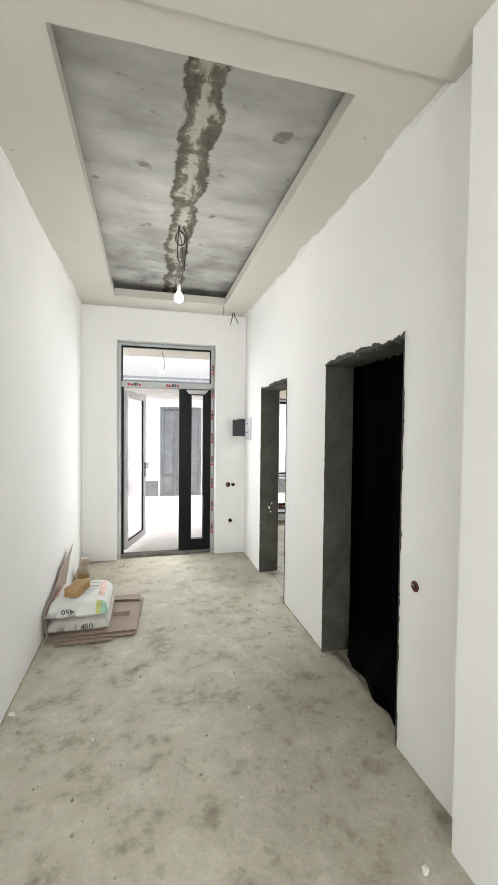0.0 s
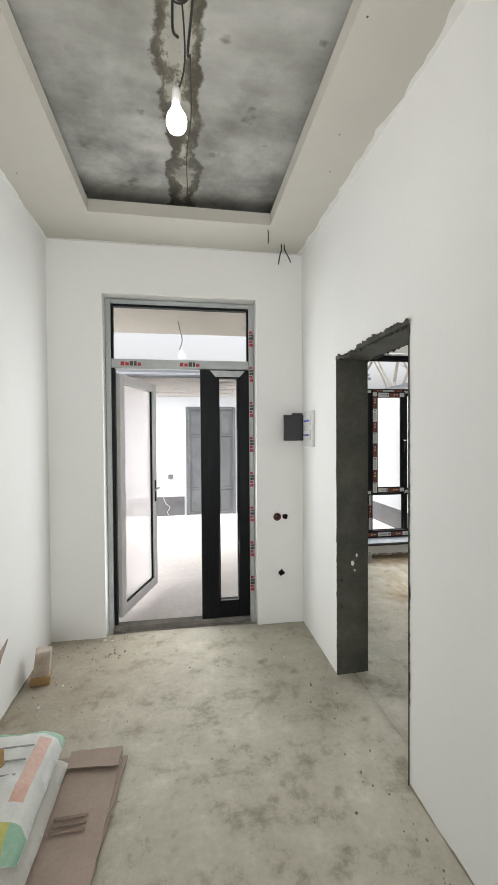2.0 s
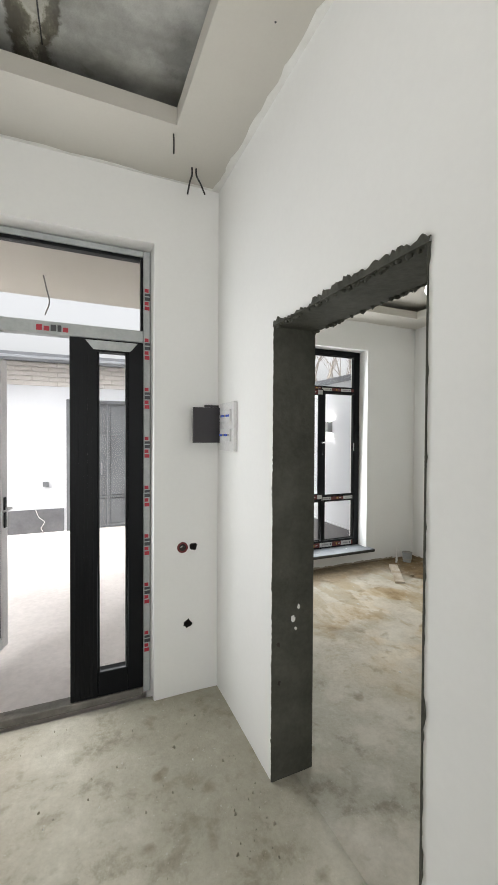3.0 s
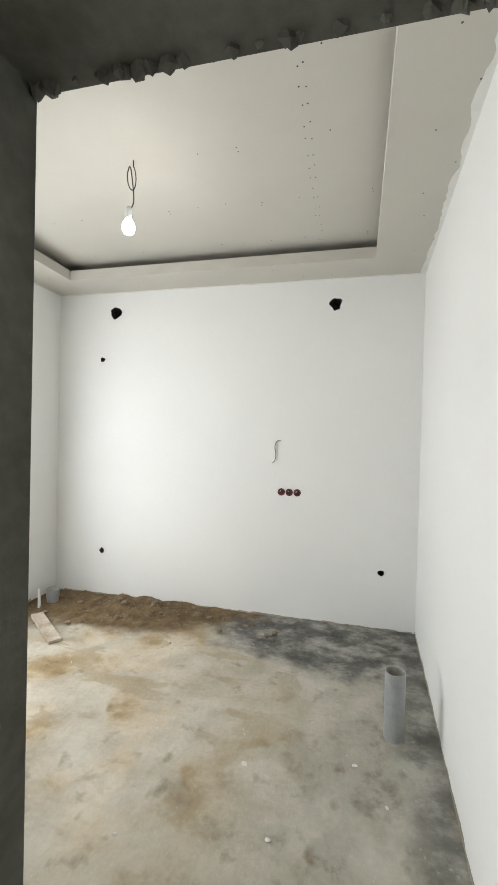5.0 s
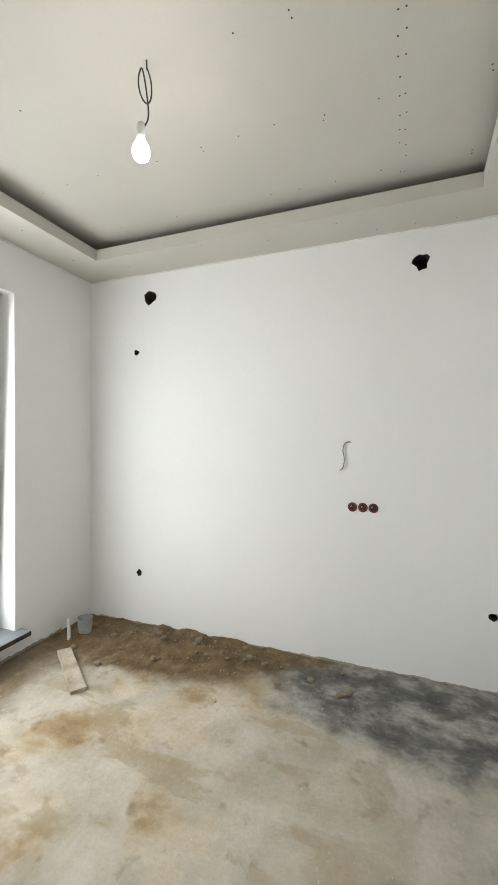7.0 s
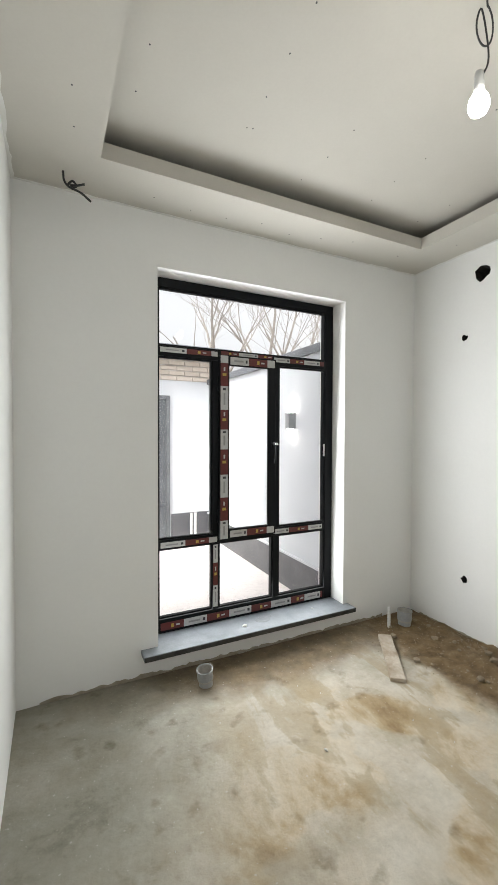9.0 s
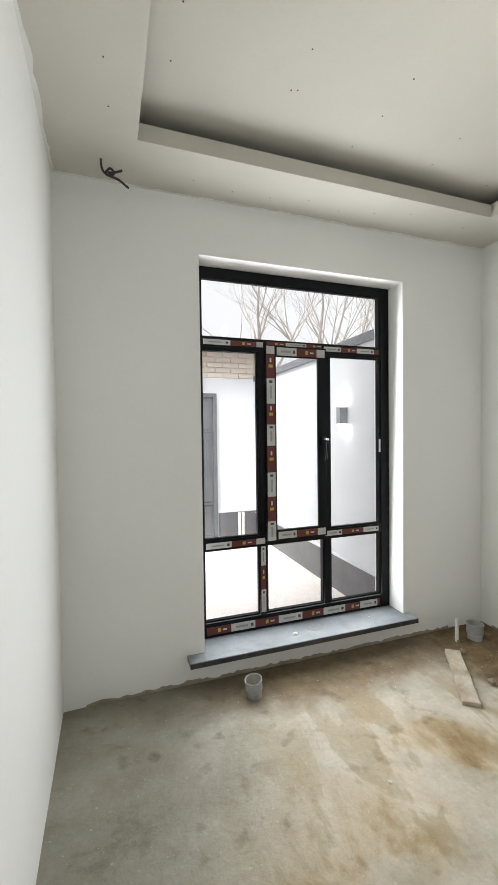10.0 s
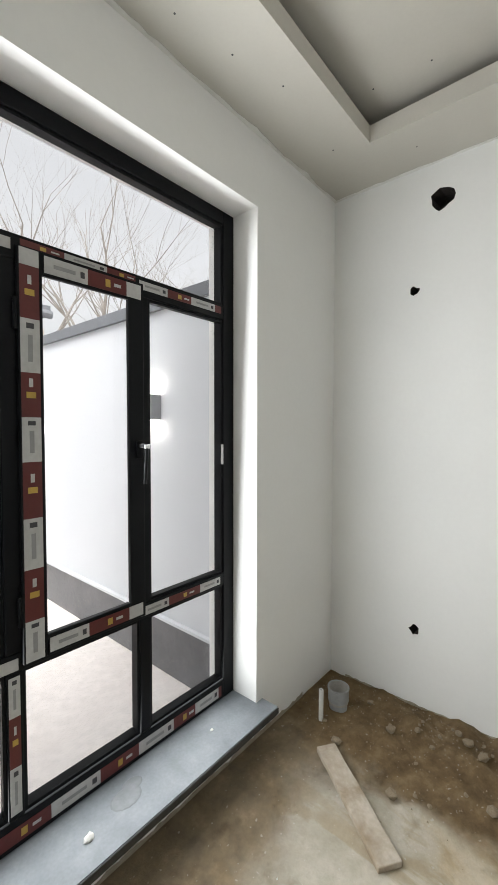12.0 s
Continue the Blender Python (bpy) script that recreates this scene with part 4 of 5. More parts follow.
# ---------------------------------------------------------------- sacks and cardboard in the hall
def sack(name, x0, x1, y0, y1, z0, h, material, label, seed, text, flip, printed):
    th = empty(name, pose((x0 + x1) / 2, (y0 + y1) / 2, z0))
    tagged(th, label, "sack", "sacks on the cardboard")
    w, l = (x1 - x0) / 2, (y1 - y0) / 2
    bm = bmesh.new()
    n = 26
    def height(u, v):
        e = (1 - abs(u) ** 5) * (1 - abs(v) ** 5)
        return h * (0.30 + 0.70 * max(e, 0) ** 0.42) + 0.010 * noise.fractal(Vector((u * 2 + seed, v * 2, 0)), 0.8, 2, 4)
    grid = {}
    for top in (1, 0):
        for i in range(n + 1):
            for j in range(n + 1):
                u, v = 2 * i / n - 1, 2 * j / n - 1
                e = max((1 - abs(u) ** 5) * (1 - abs(v) ** 5), 0) ** 0.5
                bul = 1 + 0.02 * noise.noise(Vector((u * 2, v * 2, seed)))
                z = height(u, v) if top else h * 0.30 * (1 - e)
                grid[top, i, j] = bm.verts.new((u * w * bul, v * l * bul, z))
    for top in (1, 0):
        for i in range(n):
            for j in range(n):
                q = [grid[top, i, j], grid[top, i + 1, j], grid[top, i + 1, j + 1], grid[top, i, j + 1]]
                f = bm.faces.new(q if top else q[::-1])
                u, v = (2 * i + 1) / n - 1, (2 * j + 1) / n - 1
                if printed and top:
                    if v > 0.80 or (u > 0.8 and v < -0.7): f.material_index = 1
                    elif 0.60 < u < 0.86 and -0.45 < v < 0.7: f.material_index = 2
                    elif u > 0.62 and v < -0.72: f.material_index = 3
                    elif u < -0.74 and v > -0.2: f.material_index = 2
    bm.edges.ensure_lookup_table()
    for a, b in (((0, 0), (1, 0)), ((0, n), (1, 0)), ((0, 0), (0, 1)), ((n, 0), (0, 1))):
        for k in range(n):
            i, j = a[0] + b[0] * k, a[1] + b[1] * k
            bm.faces.new((grid[1, i, j], grid[1, i + b[0], j + b[1]], grid[0, i + b[0], j + b[1]], grid[0, i, j]))
    part("bag", bm, [material, GREEN, PINK, YELLOW], th, smooth=True)
    if printed:
        for k in range(3):
            part("print_bar", boxes((-0.05, 0.12 + 0.01 * k, -0.02 + k * 0.075, -0.012 + k * 0.075, h * 1.008, h * 1.02)), PRINT_GREY, th)
    cu = bpy.data.curves.new("weight_text", "FONT")
    cu.body, cu.size, cu.extrude = text, 0.062, 0.0008
    tmp = bpy.data.objects.new("tmp", cu)
    scene.collection.objects.link(tmp)
    me = bpy.data.meshes.new_from_object(tmp.evaluated_get(bpy.context.evaluated_depsgraph_get()))
    bpy.data.objects.remove(tmp)
    me.materials.append(PRINT_DARK)
    t = new("printed_weight", me)
    t.parent = th
    t.matrix_local = pose(-0.02, -l - 0.004, h * 0.70, 78, 180, 0) if flip else pose(0.02, -l - 0.006, h * 0.26, 82, 0, 0)
    return th


sack("plaster_sack", -0.03, 0.43, 3.67, 4.22, 0.030, 0.115, SACK_LOW, "dusty paper sack of dry mix lying under another sack", 3, "450·", False, False)
sack("plaster_sack", -0.03, 0.42, 3.66, 4.23, 0.138, 0.135, SACK, "full white sack with green and salmon print on top of another", 8, "450", True, True)


def sheet(name, outline, z, thick, m, label, warp, seed, material=CARD):
    """A loose cardboard sheet, waved, with a darker edge."""
    bm = bmesh.new()
    n = 14
    g = []
    (ax, ay), (bx, by), (cx, cy), (dx, dy) = outline
    for i in range(n + 1):
        row = []
        for j in range(n + 1):
            u, v = i / n, j / n
            x = (ax * (1 - u) + bx * u) * (1 - v) + (dx * (1 - u) + cx * u) * v
            y = (ay * (1 - u) + by * u) * (1 - v) + (dy * (1 - u) + cy * u) * v
            e = max(abs(2 * u - 1), abs(2 * v - 1))
            jag = 0.006 * noise.noise(Vector((x * 25, y * 25, seed))) if e > 0.99 else 0
            row.append(bm.verts.new((x + jag, y + jag, z + warp * (0.5 + 0.5 * noise.noise(Vector((x * 3, y * 3, seed)))) * e ** 2)))
        g.append(row)
    for i in range(n):
        for j in range(n):
            bm.faces.new((g[i][j], g[i + 1][j], g[i + 1][j + 1], g[i][j + 1]))
    top = list(bm.faces)
    r = bmesh.ops.extrude_face_region(bm, geom=top)
    for v in r["geom"]:
        if isinstance(v, bmesh.types.BMVert): v.co.z += thick
    for f in bm.faces:
        if abs(f.normal.z) < 0.5: f.material_index = 1
    bm.normal_update()
    ob = mesh_ob(name, bm, [material, CARD_EDGE])
    for p_ in ob.data.polygons:
        if abs(p_.normal.z) < 0.6: p_.material_index = 1
    if m is not None: ob.matrix_world = m
    return tagged(ob, label, "cardboard", "flattened cardboard under the sacks")


sheet("cardboard_sheet", ((0.06, 3.55), (0.46, 3.56), (0.60, 4.20), (0.05, 4.25)), 0.0085, 0.004, None, "flattened brown cardboard lying on the floor", 0.002, 1)
sheet("cardboard_sheet", ((-0.02, 3.60), (0.63, 3.60), (0.69, 4.28), (-0.02, 4.25)), 0.014, 0.005, None, "flattened brown cardboard box under the sacks", 0.006, 2)
sheet("cardboard_sheet", ((0.02, 3.64), (0.64, 3.64), (0.665, 4.30), (0.0, 4.28)), 0.026, 0.005, None, "flattened brown cardboard box, creased and printed", 0.008, 3)
sheet("cardboard_flap", ((0.42, 4.21), (0.655, 4.19), (0.665, 4.31), (0.42, 4.31)), 0.040, 0.004, None, "torn flap folded back on the cardboard", 0.010, 4)
for k in range(3):
    tagged(mesh_ob("print_bar", boxes((0.44, 0.575, 3.90 + k * 0.03, 3.912 + k * 0.03, 0.0385, 0.0405)), CARD_EDGE), "faded line of print on brown cardboard", "print")


def leaning_card():
    """Torn cardboard stood up between the sacks and the wall, rising towards the door."""
    bm = bmesh.new()
    n, mz = 30, 6
    g = []
    rnd_ = random.Random(4)
    for i in range(n + 1):
        u = i / n
        y = 3.64 + 1.02 * u
        top = 0.22 + 0.25 * u + (0.03 * noise.noise(Vector((u * 9, 2, 0)))) + (0.035 if 0.52 < u < 0.66 else 0)
        bot = 0.016 if u < 0.56 else 0.016 + (u - 0.56) * 0.92
        row = []
        for j in range(mz + 1):
            v = j / mz
            z = bot + (max(top - bot, 0.02)) * v
            x = XL + 0.012 + 0.03 * (1 - v) * (1 - 0.4 * u) + 0.035 * u * v + 0.01 * noise.noise(Vector((u * 5, v * 3, 8)))
            row.append(bm.verts.new((max(x, XL + 0.008), y, z)))
        g.append(row)
    for i in range(n):
        for j in range(mz):
            bm.faces.new((g[i][j], g[i + 1][j], g[i + 1][j + 1], g[i][j + 1]))
    r = bmesh.ops.extrude_face_region(bm, geom=list(bm.faces))
    bmesh.ops.translate(bm, verts=[v for v in r["geom"] if isinstance(v, bmesh.types.BMVert)], vec=(0.005, 0, 0))
    tagged(mesh_ob("leaning_cardboard", bm, CARD), "torn brown cardboard stood against the white wall behind sacks", "cardboard")


leaning_card()
bm = bevelled(boxes((-0.055, 0.055, -0.115, 0.115, 0, 0.068)), 0.010, 2)
for v in bm.verts: v.co += Vector((noise.noise(v.co * 20), noise.noise(v.co * 20 + Vector((5, 0, 0))), 0)) * 0.006
ob = tagged(mesh_ob("brown_block", bm, BRICKWOOD, False), "chipped brown block lying on the upper sack", "block")
ob.matrix_world = pose(0.165, 3.90, 0.272, 0, 2, -18)
bm = bevelled(boxes((-0.05, 0.05, -0.04, 0.04, 0, 0.21)), 0.012, 2)
for v in bm.verts: v.co += Vector((noise.noise(v.co * 12), noise.noise(v.co * 12 + Vector((5, 0, 0))), 0)) * 0.018 * (v.co.z / 0.2 + 0.3)
ob = empty("mix_remnant", pose(0.045, 5.02, 0.002, 0, 5, 12))
tagged(ob, "crumpled pale wrapper stood on a brown brick by the wall", "wrapper")
part("wrapper", bm, PALEWRAP, ob)
part("brick_base", bevelled(boxes((-0.056, 0.058, -0.05, 0.05, 0, 0.055)), 0.006, 2), BRICKWOOD, ob)


# ---------------------------------------------------------------- the window
def settle(earlier, dx=-0.055, dy=0.045):
    """The room's things are laid out on a grid of their own, a little off the hall's."""
    for ob in set(scene.objects) - earlier:
        if ob.parent is None: ob.location += Vector((dx, dy, 0))


def film_run(th, axis, a0, a1, c0, c1, y, seed):
    """Printed protective film along a bar: maroon and white lengths in turn, with plain marks."""
    r = random.Random(seed)
    a, k = a0 + 0.004, seed % 2
    while a < a1 - 0.02:
        b = min(a + r.uniform(0.13, 0.19), a1 - 0.004)
        m = TAPE_MAROON if k % 2 else TAPE_WHITE
        def bx(p0, p1, q0, q1, dy):
            return (p0, p1, y - dy, y, q0, q1) if axis == "x" else (q0, q1, y - dy, y, p0, p1)
        f = part("film_length", boxes(bx(a, b, c0, c1, 0.0012)), m, th)
        mid, w, c = (a + b) / 2, (b - a), (c0 + c1) / 2
        if w > 0.07:
            if k % 2:
                part("film_mark", boxes(bx(mid - 0.010, mid + 0.010, c - (c1 - c0) * 0.25, c + (c1 - c0) * 0.25, 0.0020)), PRINT_GOLD, f)
                part("film_mark", boxes(bx(mid + 0.026, mid + 0.054, c - (c1 - c0) * 0.10, c + (c1 - c0) * 0.10, 0.0024)), TAPE_WHITE, f)
            else:
                part("film_mark", boxes(bx(a + w * 0.2, a + w * 0.7, c - (c1 - c0) * 0.12, c + (c1 - c0) * 0.12, 0.0020)), PRINT_GREY, f)
                part("film_mark", boxes(bx(a + w * 0.82, a + w * 0.92, c - (c1 - c0) * 0.2, c + (c1 - c0) * 0.2, 0.0020)), PRINT_DARK, f)
        a, k = b, k + 1


def window():
    th = empty("window_1")
    tagged(th, "tall black aluminium window with maker's film on its bars", "window", kind="structure")
    y0, y1 = 7.315, 7.385
    X0, X1, Z0, Z1 = 3.052, 4.575, 0.186, WO[3] - 0.002

    def bar(name, x0, x1, z0, z1, dy=0.0, m=ALU_BLACK, label=""):
        return part(name, bevelled(boxes((x0, x1, y0 - dy, y1, z0, z1)), 0.005, 2), m, th, label)
    bar("frame_jamb", X0, 3.088, Z0, Z1), bar("frame_jamb", 4.500, X1, Z0, Z1)
    bar("frame_head", 3.088, 4.500, 2.592, Z1), bar("frame_foot", 3.088, 4.500, Z0, 0.285)
    bar("transom", 3.088, 4.500, 2.122, 2.195), bar("low_bar", 3.088, 4.500, 0.778, 0.842)
    bar("mullion", 3.488, 3.545, 0.842, 2.122), bar("mullion", 3.999, 4.050, 0.842, 2.122)
    bar("mullion", 3.490, 3.540, 0.285, 0.778), bar("mullion", 3.999, 4.050, 0.285, 0.778)
    # opening sash, proud of the frame
    sx0, sx1, sz0, sz1, d = 3.536, 4.010, 0.800, 2.165, 0.022
    for n_, b in (("sash_stile", (sx0, sx0 + 0.078, sz0, sz1)), ("sash_stile", (sx1 - 0.070, sx1, sz0, sz1)), ("sash_rail", (sx0 + 0.078, sx1 - 0.070, sz1 - 0.078, sz1)), ("sash_rail", (sx0 + 0.078, sx1 - 0.070, sz0, sz0 + 0.078))):
        part(n_, bevelled(boxes((b[0], b[1], y0 - d, y0 - 0.001, b[2], b[3])), 0.005, 2), ALU_BLACK, th)
    for x0, x1, z0, z1 in ((3.088, 4.500, 2.195, 2.592), (3.088, 3.488, 0.842, 2.122), (3.545, 3.999, 0.842, 2.122), (4.050, 4.500, 0.842, 2.122), (3.088, 3.490, 0.285, 0.778), (3.540, 3.999, 0.285, 0.778), (4.050, 4.500, 0.285, 0.778)):
        g = part("pane", boxes((x0, x1, 7.350, 7.356, z0, z1)), GLASS, th)
        g.visible_shadow = False
        for b in ((x0, x0 + 0.012, z0, z1), (x1 - 0.012, x1, z0, z1), (x0 + 0.012, x1 - 0.012, z0, z0 + 0.012), (x0 + 0.012, x1 - 0.012, z1 - 0.012, z1)):
            part("glazing_bead", boxes((b[0], b[1], y0 + 0.010, 7.349, b[2], b[3])), ALU_BLACK, th)
    film_run(th, "x", 3.10, 3.53, 2.150, 2.185, y0 - 0.0005, 2)
    film_run(th, "x", 4.00, 4.485, 2.150, 2.185, y0 - 0.0005, 4)
    film_run(th, "x", 3.55, 3.99, 2.168, 2.193, y0 - 0.0005, 3)
    film_run(th, "x", 3.10, 3.53, 0.785, 0.825, y0 - 0.0005, 6)
    film_run(th, "x", 4.00, 4.485, 0.790, 0.828, y0 - 0.0005, 8)
    film_run(th, "x", 3.10, 4.485, 0.205, 0.258, y0 - 0.0005, 5)
    film_run(th, "z", 0.30, 0.77, 3.495, 3.530, y0 - 0.0005, 12)
    film_run(th, "z", sz0 + 0.002, sz1 - 0.002, sx0 + 0.006, sx0 + 0.066, y0 - d - 0.0005, 14)
    film_run(th, "x", sx0 + 0.08, sx1 - 0.01, sz1 - 0.068, sz1 - 0.012, y0 - d - 0.0005, 16)
    film_run(th, "x", sx0 + 0.08, sx1 - 0.01, sz0 + 0.012, sz0 + 0.062, y0 - d - 0.0005, 18)
    # handles and hinges
    h = part("handle_plate", bevelled(boxes((3.969, 3.996, y0 - d - 0.012, y0 - d, 1.46, 1.53)), 0.003, 2), ALU_BLACK, th)
    part("handle", tube(smooth_line([(3.982, y0 - d - 0.010, 1.51), (3.982, y0 - d - 0.04, 1.51), (3.986, y0 - d - 0.048, 1.49), (3.979, y0 - d - 0.046, 1.36)], 5), [0.008] * 11 + [0.007] * 5), ALU_BLACK, h, smooth=True)
    part("handle_cap", bevelled(boxes((3.974, 3.998, y0 - d - 0.056, y0 - d - 0.048, 1.500, 1.516)), 0.002, 1), CHROME, h, "bright metal cap")
    part("catch", bevelled(boxes((4.478, 4.488, y0 - 0.012, y0, 1.40, 1.50)), 0.002, 1), SOCKET_WHITE, th)
    for z in (0.98, 1.95):
        part("hinge", tube([(3.532, y0 - 0.012, z - 0.05), (3.532, y0 - 0.012, z + 0.05)], 0.008, 10), ALU_BLACK, th)
    # stone sill under it
    bm = bmesh.new()
    box(bm, 2.94, 4.625, 7.060, 7.159, 0.156, 0.186)
    box(bm, 3.051, 4.576, 7.159, 7.385, 0.156, 0.186)
    sill = part("window_sill", bm, SILL, th, "dusty grey stone sill with a dark edge")
    part("sill_edge", bevelled(boxes((2.94, 4.625, 7.053, 7.0595, 0.153, 0.184)), 0.002, 1), SILL_EDGE, sill)
    for k, (x, y, s) in enumerate(((3.85, 7.20, 0.045), (3.90, 7.235, 0.03))):
        bm = lathe([(s, 0.0), (s * 0.9, 0.0015), (0.0002, 0.002)], 14)
        for v in bm.verts: v.co.x *= 1.4
        bmesh.ops.translate(bm, verts=bm.verts, vec=(x, y, 0.1862))
        part("damp_smear", bm, DAMP, sill)


earlier = set(scene.objects)
window()
chip("putty_chip", 3.68, 7.16, 0.186, 0.022, 171, WHITECHIP, "white putty chip on the window sill", "debris")
chip("putty_chip", 4.30, 7.20, 0.186, 0.010, 172, WHITECHIP, "tiny white putty chip on the window sill", "debris")
settle(earlier)
ragged_strip("trim_plaster_foot", ((2.3, YW, 0.0), (4.95, YW, 0.0)), (0, 0, 1), (0, -1, 0), 0.0, 0.038, FOOT, 91, 0.004, 0.025)
ragged_strip("trim_plaster_foot", ((XF, 3.75, 0.0), (XF, 7.1, 0.0)), (0, 0, 1), (-1, 0, 0), 0.0, 0.022, FOOT, 95, 0.004, 0.025)
ragged_strip("trim_plaster_foot", ((XI, YR + SKEW * (XF - XI), 0.0), (XF, YR, 0.0)), (0, 0, 1), (0, 1, 0), 0.006, 0.035, FOOT, 97, 0.003, 0.03)
ragged_strip("trim_plaster_foot", ((XR, 3.06, 0.0), (XR, 3.93, 0.0)), (0, 0, 1), (-1, 0, 0), 0.004, 0.018, FOOT, 98, 0.003, 0.03)
ragged_strip("trim_plaster_foot", ((XL, 0.5, 0.0), (XL, 5.5, 0.0)), (0, 0, 1), (1, 0, 0), 0.004, 0.018, FOOT, 99, 0.003, 0.03)


# ---------------------------------------------------------------- pipes, plank, rubble
def pipe_stub(name, x, y, z0, h, r, label, material=PIPE, collar=False, tilt=(0, 0)):
    th = empty(name, pose(x, y, z0, tilt[0], tilt[1], 0))
    tagged(th, label, "pipe")
    prof = [(r, -0.02), (r, h)]
    if collar: prof = [(r * 0.86, -0.02), (r * 0.86, h * 0.35), (r, h * 0.42), (r, h * 0.9), (r * 1.06, h * 0.92), (r * 1.06, h)]
    ro = prof[-1][0]
    prof += [(ro - 0.004, h + 0.001), (ro - 0.006, h - 0.002)]
    part("tube_wall", lathe(prof, 28, False), material, th, smooth=False)
    part("tube_inside", lathe([(ro - 0.0062, h - 0.002), (ro - 0.0065, max(h * 0.3, h - 0.09)), (0.0004, max(h * 0.28, h - 0.095))], 28, False), PIPE_IN, th, smooth=False)
    return th


earlier = set(scene.objects)
p = pipe_stub("drain_pipe", 4.06, 3.995, 0.0, 0.365, 0.054, "grey plastic drain pipe standing upright out of the floor")
part("seam_line", boxes((0.016, 0.022, 0.0500, 0.0530, 0.0, 0.34)), PRINT_GREY, p)
pipe_stub("drain_stub", 3.297, 6.925, 0.0, 0.105, 0.050, "short grey drain stub with a collar under the window", collar=True, tilt=(4, -6))
pipe_stub("drain_cup", 5.045, 6.945, 0.005, 0.125, 0.057, "wide grey drain socket in the dirt corner", collar=True)
pipe_stub("water_pipe", 4.897, 6.970, 0.0, 0.175, 0.0125, "thin white water pipe sticking up by the wall", PIPE_WHITE)

bm = bevelled(boxes((-0.048, 0.048, -0.27, 0.27, 0, 0.026)), 0.003, 1)
bmesh.ops.subdivide_edges(bm, edges=[e for e in bm.edges if e.calc_length() > 0.4], cuts=8)
for v in bm.verts: v.co += Vector((noise.noise(Vector((v.co.y * 9, v.co.x * 30, 0))), 0, 0)) * 0.004
plank = tagged(mesh_ob("loose_plank", bm, PLANK), "short dusty wooden plank lying on the dirt", "plank")
plank.matrix_world = look((0, 0, 0), (0, 0, -1)) @ pose(0, 0, 0)
plank.matrix_world = pose(4.565, 6.622, 0.012, 2, 0, -math.degrees(math.atan2(0.31, 0.435)))

rnd = random.Random(12)
def stone_mesh(seed):
    r = random.Random(seed)
    bm = bmesh.new()
    bmesh.ops.create_icosphere(bm, subdivisions=1, radius=1)
    for v in bm.verts: v.co = Vector((v.co.x * r.uniform(0.7, 1.2), v.co.y * r.uniform(0.6, 1.0), v.co.z * r.uniform(0.45, 0.8)))
    me = bpy.data.meshes.new("stone")
    bm.to_mesh(me)
    bm.free()
    me.materials.append(STONE)
    return me


stones = [stone_mesh(s) for s in range(6)]
for i in range(80):
    t = rnd.random()
    y = 4.75 + 2.2 * t
    x = 5.28 - abs(rnd.gauss(0, 0.30)) - 0.02
    if x < 4.6: x = 5.0
    s = rnd.choice((0.008, 0.010, 0.012, 0.016, 0.022, 0.03))
    ob = new("rubble_stone", stones[i % 6])
    ob.matrix_world = pose(x, y, 0.012 + s * 0.3 + 0.035 * max(0, 1 - math.hypot((x - 5.145) / 0.55, (y - 6.245) / 1.1)), 0, 0, rnd.uniform(0, 360)) @ Matrix.Scale(s, 4)
    tagged(ob, "small brown stone in the loose dirt by the wall", "rubble", "rubble along the wall")

bm = bmesh.new()
for i in range(700):
    t = rnd.random()
    y, x = 4.6 + 2.5 * t, 5.32 - abs(rnd.gauss(0, 0.28))
    if x < 4.5: continue
    s = rnd.uniform(0.002, 0.006)
    z = 0.010 + 0.03 * max(0, 1 - math.hypot((x - 5.145) / 0.55, (y - 6.245) / 1.1))
    v = [bm.verts.new((x + s * a, y + s * b, z + s * c)) for a, b, c in ((1, 0, 0), (-0.5, 0.9, 0), (-0.6, -0.8, 0), (0, 0, 1.3))]
    for q in ((0, 1, 3), (1, 2, 3), (2, 0, 3)): bm.faces.new([v[k] for k in q])
tagged(mesh_ob("loose_dirt", bm, STONE), "fine brown crumbs of soil along the wall", "dirt", kind="stuff")

def crumbs(name, n, spread, material, label, lo, hi, seed):
    """Loose crumbs strewn over a floor; spread gives a place from two random numbers."""
    r = random.Random(seed)
    bm = bmesh.new()
    for i in range(n):
        x, y = spread(r)
        s = lo + (hi - lo) * r.random() ** 4
        a = r.uniform(0, 6.3)
        v = [bm.verts.new((x + s * math.cos(a + q) * k, y + s * math.sin(a + q) * k, z)) for q, k, z in ((0, 1.2, -0.004), (2.0, 0.8, -0.004), (3.3, 1.0, -0.004), (4.9, 0.7, -0.004), (0.5, 0.35, 0.004 + s * 0.7), (3.6, 0.4, 0.004 + s * 0.5))]
        for q in ((0, 1, 4), (1, 2, 5), (1, 5, 4), (2, 3, 5), (3, 0, 4), (3, 4, 5)): bm.faces.new([v[k] for k in q])
    return tagged(mesh_ob(name, bm, material), label, "debris", kind="stuff")


